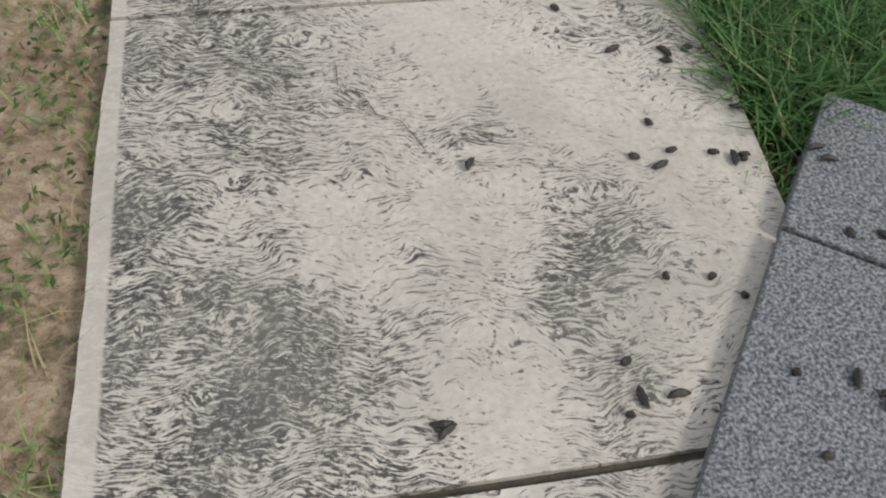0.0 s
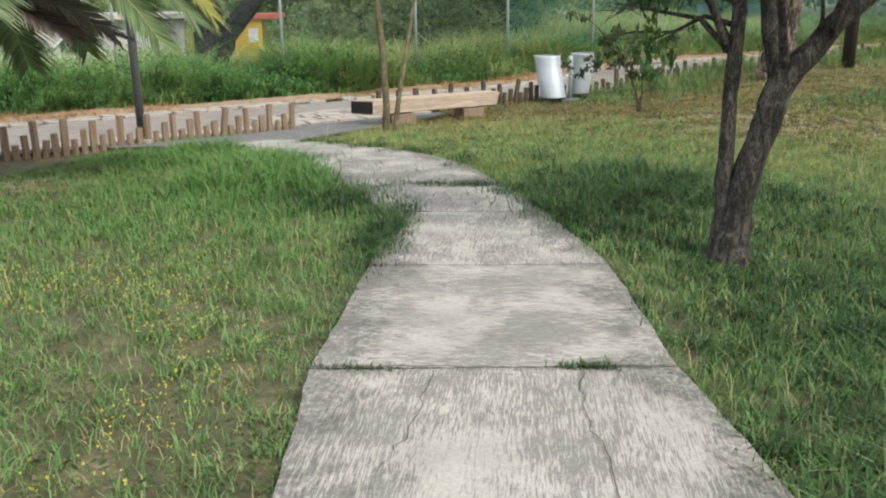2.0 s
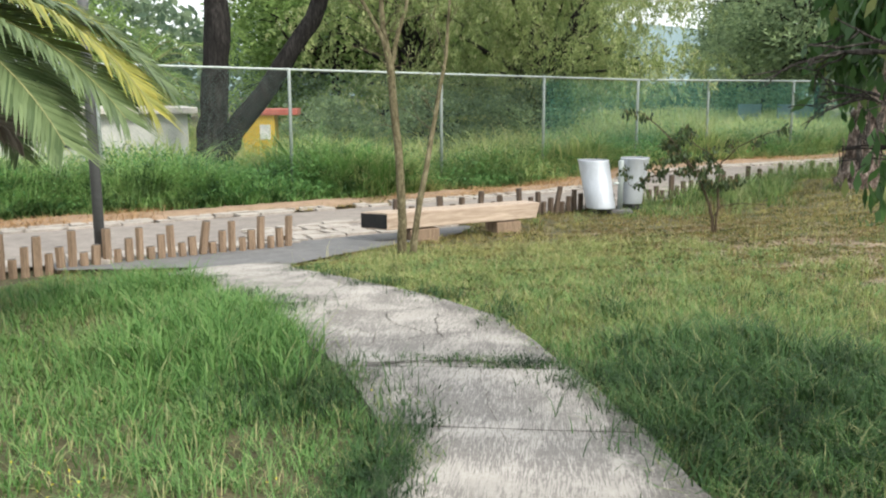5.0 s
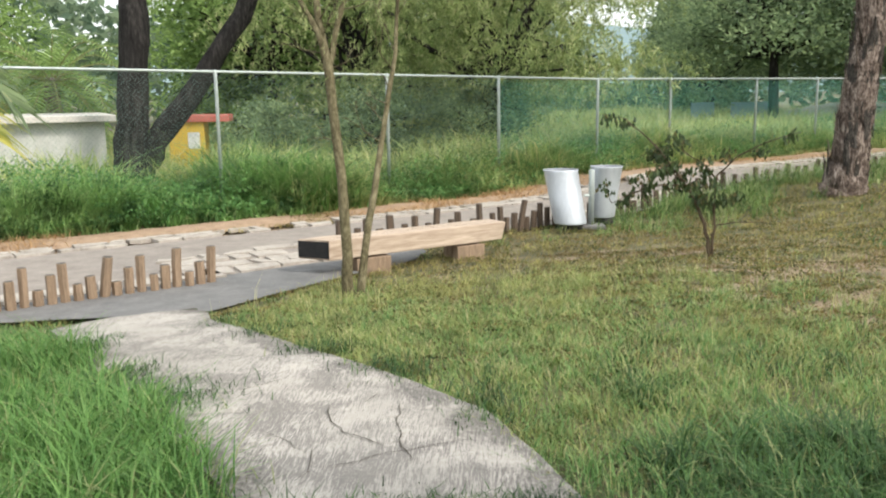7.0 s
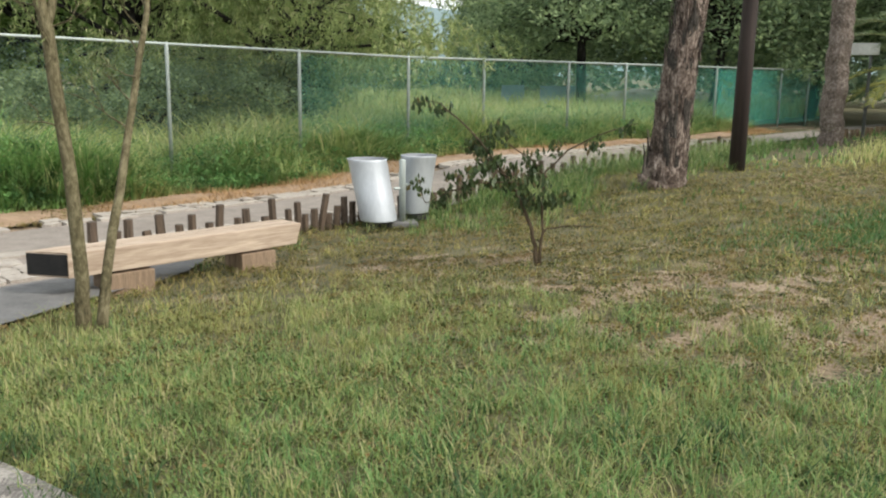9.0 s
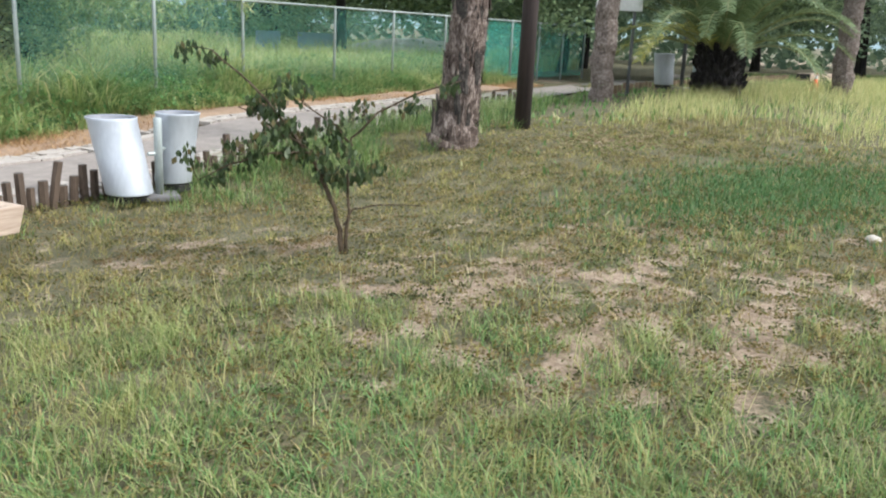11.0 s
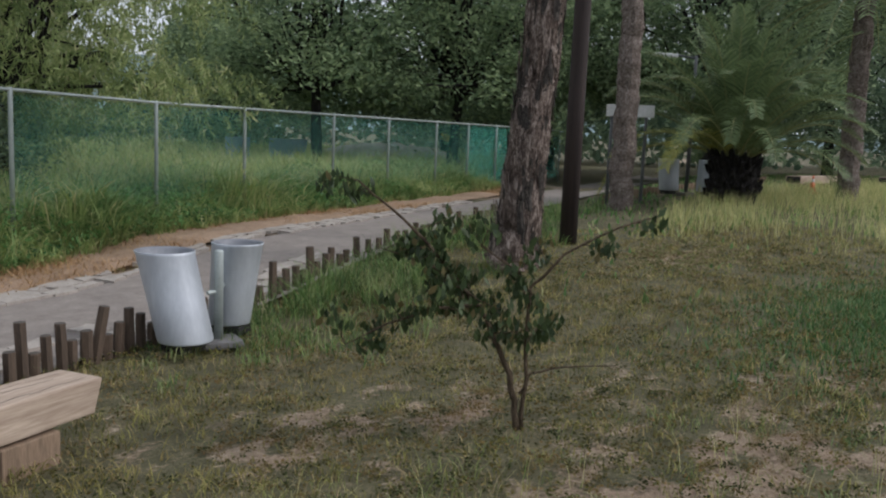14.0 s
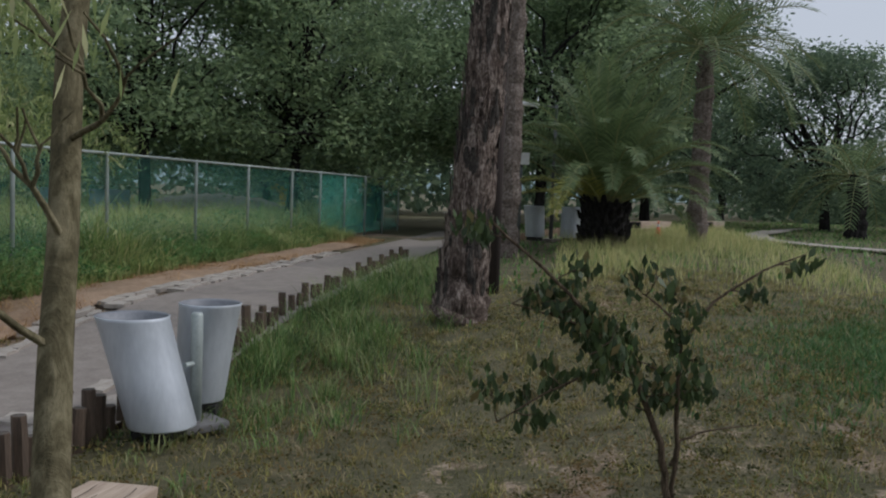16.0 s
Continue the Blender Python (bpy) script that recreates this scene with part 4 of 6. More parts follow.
def tree(name, label, base, stems, leaf, bark, count, radius, size, depth=3, spread=0.55, hang=0.0, seed=1, lift=0.1, squash=0.7, within=None):
    """stems: (points relative to base, radii, limb length). Limbs fork off each stem's end."""
    rng, nrng = random.Random(seed), np.random.default_rng(seed)
    root = thing(name, label, "tree", (base[0], base[1], hz(base[0], base[1])))
    bm, tips = bmesh.new(), []
    for pts, radii, ln in stems:
        pts = [Vector(p) for p in pts]
        fine, rr = [], []
        for i in range(len(pts) - 1):
            for k in range(4):
                t = k / 4
                j = radii[i] * 0.12
                fine.append(pts[i].lerp(pts[i + 1], t) + Vector((rng.uniform(-j, j), rng.uniform(-j, j), 0)))
                rr.append((radii[i] + (radii[i + 1] - radii[i]) * t) * rng.uniform(0.94, 1.06))
        fine.append(pts[-1])
        rr.append(radii[-1])
        tube(bm, fine, rr, 12, True, 0.07, seed)
        if ln:
            way = (pts[-1] - pts[-2]).normalized()
            for k in range(3):
                turn = Vector((rng.gauss(0, 1), rng.gauss(0, 1), 0.2)).normalized()
                grow(bm, rng, pts[-1], (way + turn * spread).normalized(), ln * rng.uniform(0.8, 1.15), radii[-1] * 0.75, depth, spread, tips, 7, lift)
    part("trunk", bm, bark, root, smooth=True)
    if within:
        tips = [q for q in tips if within(q[0])]
    if count and tips:
        link_mesh("crown", crown_leaves(tips, count, radius, size[0], size[1], nrng, hang, squash), leaf, root, "", False)
    return root, tips


# shade tree beside the path
tree("shade_tree", "dark two-stemmed shade tree with broad glossy leaves beside the path", (1.28, 5.08),
     [([(-0.01, 0, -0.1), (0.01, 0, 0.06), (0.05, 0, 0.40), (0.13, -0.02, 0.75), (0.20, -0.04, 1.0), (0.42, -0.12, 1.3), (0.85, -0.2, 1.75)], [0.15, 0.115, 0.078, 0.074, 0.076, 0.054, 0.042], 0.5),
      ([(-0.04, 0.0, 0.08), (-0.045, 0.02, 0.45), (-0.045, 0.03, 0.9), (-0.03, 0.03, 1.35), (-0.08, 0.05, 1.9)], [0.06, 0.046, 0.042, 0.04, 0.032], 0.5),
      ([(0.05, 0.06, 0.1), (0.12, 0.09, 0.45), (0.17, 0.05, 0.8)], [0.06, 0.045, 0.04], 0),
      ([(0.22, -0.03, 0.95), (0.14, 0.06, 1.25), (0.12, 0.2, 1.8)], [0.07, 0.05, 0.04], 0.5),
      ([(-0.04, 0.03, 1.12), (-0.24, 0.0, 1.32), (-0.46, -0.02, 1.36)], [0.02, 0.014, 0.009], 0.15),
      ([(-0.04, 0.03, 1.28), (-0.2, 0.08, 1.33), (-0.36, 0.1, 1.25)], [0.018, 0.012, 0.008], 0.13),
      ([(-0.05, 0.03, 1.4), (-0.3, -0.1, 1.52), (-0.55, -0.15, 1.5)], [0.02, 0.014, 0.009], 0.16),
      ([(0.26, -0.05, 1.05), (0.34, -0.15, 1.3), (0.3, -0.25, 1.42)], [0.018, 0.012, 0.008], 0.14),
      ([(-0.08, 0.03, 1.15), (-0.2, -0.05, 1.4), (-0.3, -0.1, 1.5)], [0.025, 0.018, 0.012], 0.14),
      ([(-0.08, 0.03, 1.2), (-0.18, 0.2, 1.45), (-0.28, 0.35, 1.55)], [0.025, 0.018, 0.012], 0.16),
      ([(0.22, -0.03, 1.0), (0.1, -0.25, 1.4), (0.05, -0.45, 1.55)], [0.028, 0.02, 0.013], 0.18),
      ([(0.38, -0.1, 1.2), (0.42, -0.4, 1.6), (0.5, -0.7, 1.85)], [0.03, 0.02, 0.013], 0.22),
      ([(0.45, -0.12, 1.3), (0.7, 0.1, 1.65), (1.0, 0.1, 1.85)], [0.03, 0.02, 0.013], 0.22)],
     M_LEAF1, M_TRUNK1, 5600, 0.15, (0.075, 0.03), 2, 0.8, 0.18, 11, 0.0,
     within=lambda q: q.z > 1.2 and q.x > (-0.5 if q.z < 1.7 else -0.8) and q.y > -0.15)

# trees with a peeling trunk and tall palm trunks on the lawn
tree("peeling_bark_tree", "tall leaning tree with peeling reddish bark", (4.84, 17.38),
     [([(-0.08, 0, -0.1), (-0.05, 0, 0.18), (0.0, 0, 0.6), (0.08, -0.04, 1.5), (0.17, -0.08, 2.8), (0.24, -0.1, 4.2), (0.3, 0.0, 6.5)], [0.35, 0.30, 0.255, 0.23, 0.21, 0.19, 0.15], 1.6)],
     M_MESQ, M_PEEL, 9000, 0.9, (0.16, 0.05), 3, 0.6, 0.5, 21)


def bark_strips():
    """Loose strips of bark that stand off the peeling trunk."""
    rng = random.Random(22)
    root = bpy.data.objects["peeling_bark_tree"]
    meshes = (bmesh.new(), bmesh.new())
    for i in range(460):
        bm = meshes[i % 2]
        a, z = rng.uniform(0, 6.283), rng.uniform(-0.02, 4.6)
        r = float(np.interp(z, (0.18, 0.6, 1.5, 2.8, 4.2), (0.30, 0.255, 0.23, 0.21, 0.19))) + rng.uniform(-0.01, 0.012)
        cx, cy = float(np.interp(z, (0.18, 0.6, 1.5, 2.8, 4.2), (-0.05, 0.0, 0.08, 0.17, 0.24))), -0.027 * z
        ln, wd = rng.uniform(0.12, 0.42), rng.uniform(0.015, 0.05)
        side, out = Vector((-math.sin(a), math.cos(a), 0)), Vector((math.cos(a), math.sin(a), 0))
        pts = []
        for k in range(4):
            t = k / 3
            c = Vector((cx, cy, z + ln * t)) + out * (r + 0.022 * (t - 0.4) ** 2 * 4 * rng.uniform(0.2, 1)) + side * rng.uniform(-0.008, 0.008)
            w = wd * (1 - 0.7 * abs(t - 0.45) * 1.4)
            pts.append((bm.verts.new(c - side * w), bm.verts.new(c + out * 0.008), bm.verts.new(c + side * w)))
        for p, q in zip(pts, pts[1:]):
            bm.faces.new((p[0], p[1], q[1], q[0]))
            bm.faces.new((p[1], p[2], q[2], q[1]))
    for bm, mat, label in zip(meshes, (M_PEEL, M_TRUNK1), ("loose peeling strips of pale bark", "dark curling scales of bark")):
        ob = part("loose_bark", bm, mat, root, label)
        ob["kind"] = "stuff"


bark_strips()


def frond(bm_stem, leaves, base, way, length, droop, rng, leaflet=0.42, wide=0.028, step=0.035, vee=0.5):
    """A feather leaf: a bending stem and two rows of leaflets; leaflet quads go into the list."""
    p, d = Vector(base), Vector(way).normalized()
    n = int(length / step)
    pts = []
    for i in range(n + 1):
        pts.append(p.copy())
        d = (d + Vector((0, 0, -droop * step * (0.4 + 1.6 * i / n)))).normalized()
        p = p + d * step
    tube(bm_stem, pts[::4] + [pts[-1]], [0.022 * (1 - 0.85 * i / (n / 4 + 1)) for i in range(len(pts[::4]) + 1)], 5, False)
    for i in range(int(n * 0.10), n):
        t = i / n
        ahead = (pts[i + 1] - pts[i]).normalized()
        side = ahead.cross(Vector((0, 0, 1)))
        side = side.normalized() if side.length > 0.05 else Vector((1, 0, 0))
        up = side.cross(ahead)
        ln = leaflet * (0.45 + 0.75 * math.sin(math.pi * min(1, 0.12 + 0.86 * t))) * rng.uniform(0.85, 1.1)
        for sgn in (1, -1):
            w = (side * sgn + ahead * (0.55 + 0.5 * t) + up * rng.uniform(0.1, vee)).normalized()
            w2 = (w + Vector((0, 0, -rng.uniform(0.15, 0.5)))).normalized()
            a, m = pts[i], pts[i] + w * ln * 0.5
            e = m + w2 * ln * 0.5
            q = ahead * wide * 0.5
            leaves.append([a - q * 0.6, a + q * 0.6, m + q, m - q, e])


def leaflets_mesh(name, leaves):
    v = np.array([[tuple(p) for p in five] for five in leaves]).reshape(-1, 3)
    k = np.arange(len(leaves))[:, None] * 5
    return array_mesh(name, v, (k + np.array([0, 1, 2, 3, 3, 2, 4])).ravel(), np.tile([4, 3], len(leaves)))


def palm(name, label, base, trunk, r0, r1, fronds, length, seed, bark=M_PALMTRUNK, droop=0.9, mat=M_PALM, leaflet=0.42, low=-0.3, high=1.25, step=0.04, wide=0.028, dead=0, ground=None, yellow=()):
    rng = random.Random(seed)
    z = hz(*base[:2]) if ground is None else ground
    root = thing(name, label, "palm", (base[0], base[1], z))
    bm = bmesh.new()
    n = max(4, int(trunk / 0.16))
    pts = [(0.02 * math.sin(i), 0.02 * math.cos(i * 1.3), -0.1 + (trunk + 0.1) * i / n) for i in range(n + 1)]
    tube(bm, pts, [(r0 + (r1 - r0) * i / n) * (1.05 if i % 2 else 0.95) for i in range(n + 1)], 12, True, 0.06, seed)
    part("trunk", bm, bark, root)
    for i in range(fronds):
        a = i * 2.39996 + rng.uniform(-0.2, 0.2)
        el = low + (high - low) * ((i + 0.5) / fronds) + rng.uniform(-0.1, 0.1)
        stem, leaves = bmesh.new(), []
        w = Vector((math.cos(a) * math.cos(el), math.sin(a) * math.cos(el), math.sin(el)))
        frond(stem, leaves, (math.cos(a) * r1 * 0.6, math.sin(a) * r1 * 0.6, trunk - 0.05), w, length * rng.uniform(0.85, 1.1), droop * rng.uniform(0.8, 1.2), rng, leaflet, wide, step)
        is_dead = i < dead
        st = part("frond", stem, M_PALMDEAD if is_dead else M_RACHIS, root, "dead brown frond" if is_dead else "yellowing frond" if i in yellow else "")
        link_mesh("frond_blade", leaflets_mesh("frond_blade", leaves), M_PALMDEAD if is_dead else M_PALMYEL if i in yellow else mat, st, "", False)
    return root


palm("date_palm", "broad short-trunked date palm with arching grey-green fronds", (12.8, 21.4), 0.92, 0.46, 0.42, 72, 2.95, 31, M_DARKBARK, 0.5, M_PALM, 0.40, 0.42, 2.3, 0.03, 0.024, yellow=(1, 4, 9))



def frond_stubs():
    """Cut frond bases standing round the date palm's squat trunk."""
    rng = random.Random(35)
    root = bpy.data.objects["date_palm"]
    for i in range(70):
        a, z = i * 2.39996, 0.05 + 0.92 * i / 70
        out = Vector((math.cos(a), math.sin(a), 0))
        bm = bmesh.new()
        p = out * (0.43 - 0.05 * z) + Vector((0, 0, z))
        ln = rng.uniform(0.10, 0.2)
        tube(bm, [p - out * 0.05, p + out * ln * 0.5 + Vector((0, 0, ln * 0.6)), p + out * ln * 0.8 + Vector((0, 0, ln * 1.2))], [0.07, 0.055, 0.03], 5, True, 0.1, i)
        part("frond_stub", bm, M_DARKBARK, root)


frond_stubs()
palm("tall_palm", "tall ringed palm trunk on the lawn", (9.95, 21.5), 8.5, 0.23, 0.17, 22, 2.6, 32, M_PALMTRUNK, 0.8, M_PALM, 0.5, -0.6, 1.2, 0.08, 0.04)
palm("tall_palm", "distant palm with a dark crown above the lawn", (16.4, 21.4), 4.6, 0.24, 0.19, 36, 2.9, 33, M_PALMTRUNK, 0.5, M_PALM, 0.5, -0.3, 1.2, 0.09, 0.045)
palm("tall_palm", "far low palm among dark trees", (27.0, 22.0), 2.0, 0.35, 0.3, 24, 3.2, 34, M_DARKBARK, 0.6, M_PALM, 0.5, -0.3, 1.2, 0.12, 0.06)
palm("tall_palm", "palm behind the fence beside the white building", (-11.0, 24.8), 2.3, 0.22, 0.18, 34, 2.6, 36, M_PALMTRUNK, 0.8, M_MIDLEAF, 0.5, -0.5, 1.2, 0.09, 0.045)


def young_tree():
    """Two slim stems that fork above head height, nearly leafless twigs."""
    rng, nrng = random.Random(8), np.random.default_rng(8)
    x, y = -1.66, 11.53
    root = thing("young_tree", "slim young tree with two olive stems and sparse feathery twigs", "tree", (x, y, hz(x, y)))
    tips = []
    stems = [([(-0.03, 0, -0.1), (-0.03, 0, 0.3), (-0.05, 0.0, 1.0), (-0.13, 0.0, 1.9), (-0.2, 0, 2.3), (-0.26, 0.02, 3.2)], [0.055, 0.046, 0.042, 0.04, 0.03, 0.02]),
             ([(0.08, -0.04, -0.1), (0.12, 0.05, 0.35), (0.23, 0.33, 1.1), (0.3, 0.48, 1.6), (0.36, 0.6, 2.05), (0.42, 0.75, 3.0)], [0.042, 0.034, 0.028, 0.024, 0.02, 0.012]),
             ([(-0.13, 0.0, 1.9), (-0.08, 0.03, 2.15), (0.02, 0.05, 2.5), (0.1, 0.1, 3.1)], [0.03, 0.026, 0.02, 0.012]),
             ([(-0.14, 0.0, 1.92), (-0.2, -0.05, 2.2), (-0.42, -0.06, 2.6), (-0.6, -0.1, 3.1)], [0.03, 0.024, 0.018, 0.01])]
    for k, (pts, radii) in enumerate(stems):
        bm = bmesh.new()
        fine, rr = [], []
        for i in range(len(pts) - 1):
            for q in range(3):
                t = q / 3
                fine.append(Vector(pts[i]).lerp(Vector(pts[i + 1]), t) + Vector((rng.uniform(-.006, .006), rng.uniform(-.006, .006), 0)))
                rr.append(radii[i] + (radii[i + 1] - radii[i]) * t)
        fine.append(Vector(pts[-1]))
        rr.append(radii[-1])
        tube(bm, fine, rr, 9, True, 0.05, k)
        for i in range(4, len(fine) - 1):
            if fine[i].z > 1.15 and rng.random() < 0.95:
                w = Vector((rng.gauss(0, 1), rng.gauss(0, 1), rng.uniform(0.1, 0.9))).normalized()
                grow(bm, rng, fine[i], w, rng.uniform(0.12, 0.3), 0.007, 2, 0.6, tips, 4, 0.15)
        part("stem", bm, M_YOUNGBARK, root, smooth=True)
    link_mesh("foliage", crown_leaves([q for q in tips if q[0].z > 1.7], 900, 0.1, 0.05, 0.007, nrng, 0.06), M_WILLOW, root, "sparse feathery leaves", False)


young_tree()


def sapling():
    rng, nrng = random.Random(12), np.random.default_rng(12)
    x, y = 1.71, 12.74
    root = thing("sapling", "small crooked sapling with dark drooping leaves on the dry lawn", "sapling", (x, y, hz(x, y)))
    limbs = [([(0.0, 0, -0.05), (-0.02, 0.0, 0.12), (-0.09, 0, 0.35), (-0.18, 0.0, 0.58), (-0.30, 0.02, 0.73), (-0.45, 0.05, 0.92), (-0.62, 0.1, 1.10), (-0.86, 0.1, 1.3)], 0.020),
             ([(0.02, 0, -0.05), (0.04, 0, 0.25), (0.03, 0, 0.57), (0.05, 0.02, 0.76), (0.23, 0.03, 0.94), (0.54, 0.05, 1.1), (0.82, 0.06, 1.18)], 0.014),
             ([(0.0, 0.0, 0.16), (0.08, 0.02, 0.27), (0.25, 0.05, 0.31), (0.6, 0.08, 0.31)], 0.009),
             ([(-0.2, 0.0, 0.66), (-0.45, -0.1, 0.66), (-0.7, -0.15, 0.58), (-0.9, -0.15, 0.46)], 0.009),
             ([(0.05, 0.02, 0.72), (-0.05, -0.1, 0.86), (-0.25, -0.15, 1.0)], 0.010),
             ([(-0.35, 0.02, 0.78), (-0.5, 0.12, 0.86), (-0.72, 0.2, 0.92)], 0.009),
             ([(-0.25, 0.0, 0.70), (-0.35, -0.12, 0.78), (-0.55, -0.25, 0.76)], 0.008),
             ([(0.04, 0, 0.45), (0.12, 0.05, 0.55), (0.14, 0.08, 0.45)], 0.007)]
    limbs = [([(x * (1.06 if x < -0.1 else 0.94), y, z) for x, y, z in pts], r) for pts, r in limbs]
    leafy = []
    turn = Matrix.Rotation(radians(-25), 3, "Z")
    for k, (pts, r) in enumerate(limbs):
        pts = [turn @ Vector(p) for p in pts]
        bm = bmesh.new()
        fine = []
        for a, b in zip(pts, pts[1:]):
            for q in range(3):
                fine.append(a.lerp(b, q / 3) + Vector((rng.uniform(-.008, .008), rng.uniform(-.008, .008), rng.uniform(-.006, .006))))
        fine.append(pts[-1])
        tube(bm, fine, [r * (1 - 0.75 * i / len(fine)) for i in range(len(fine))], 7, True, 0.08, k)
        for i, p in enumerate(fine):
            if p.z > 0.42 and k != 2 and rng.random() < (0.22 if k == 1 else 0.95 if k in (3, 5, 6) else 0.75):
                w = Vector((rng.gauss(0, 1), rng.gauss(0, 1), rng.uniform(-0.2, 0.8))).normalized()
                tips = []
                grow(bm, rng, p, w, rng.uniform(0.06, 0.14), 0.004, 1, 0.6, tips, 4, 0.05)
                leafy += tips
        part("stem", bm, M_TWIG, root, smooth=True)
    link_mesh("foliage", crown_leaves(leafy, 1250, 0.075, 0.066, 0.034, nrng, 0.04), M_SAPLEAF, root, "", False)


sapling()

# palm beside the path, left: only hanging fronds reach into view
def side_palm():
    rng = random.Random(41)
    x, y = -5.3, 7.6
    z = hz(x, y)
    root = thing("leaning_palm", "palm with yellowing and dead brown fronds hanging over the lawn", "palm", (x, y, z))
    bm = bmesh.new()
    tube(bm, [(0.03 * math.sin(i), 0.03 * math.cos(i), -0.1 + 0.13 * i) for i in range(16)], [0.26 * (1.06 if i % 2 else 0.94) for i in range(16)], 12, True, 0.06, 4)
    part("trunk", bm, M_PALMTRUNK, root)
    specs = [((1, 0.06, 0.64), 3.1, 0.50, M_PALMYEL), ((1, -0.06, 0.50), 3.0, 0.44, M_PALM), ((1, 0.22, 0.62), 3.0, 0.46, M_PALM), ((1, -0.2, 0.5), 2.9, 0.5, M_PALM),
             ((1, 0.0, 0.06), 2.0, 0.3, M_PALMDEAD), ((1, -0.12, 0.0), 1.7, 0.3, M_PALMDEAD), ((1, 0.12, -0.05), 1.6, 0.3, M_PALMDEAD)]
    for k in range(14):
        a = 0.9 + k * 0.36
        specs.append(((math.cos(a), math.sin(a), rng.uniform(0.1, 1.6)), 2.5, 0.7, M_PALM))
    for w, ln, droop, mat in specs:
        stem, leaves = bmesh.new(), []
        frond(stem, leaves, (0, 0, 1.72), w, ln, droop, rng, 0.62, 0.040, 0.019, 0.22)
        st = part("frond", stem, M_PALMDEAD if mat is M_PALMDEAD else M_RACHIS, root, "dead brown frond" if mat is M_PALMDEAD else ("yellowing frond" if mat is M_PALMYEL else ""))
        link_mesh("frond_blade", leaflets_mesh("frond_blade", leaves), mat, st, "", False)


side_palm()

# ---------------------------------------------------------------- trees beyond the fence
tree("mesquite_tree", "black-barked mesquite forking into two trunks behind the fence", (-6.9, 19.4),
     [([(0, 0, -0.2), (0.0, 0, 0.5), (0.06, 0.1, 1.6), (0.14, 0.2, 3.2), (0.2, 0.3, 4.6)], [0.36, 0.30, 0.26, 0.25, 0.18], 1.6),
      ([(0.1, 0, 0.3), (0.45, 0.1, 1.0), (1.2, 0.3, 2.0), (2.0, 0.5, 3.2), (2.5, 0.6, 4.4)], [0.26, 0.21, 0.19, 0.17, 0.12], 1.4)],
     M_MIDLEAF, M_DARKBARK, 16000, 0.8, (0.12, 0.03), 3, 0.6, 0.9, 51)


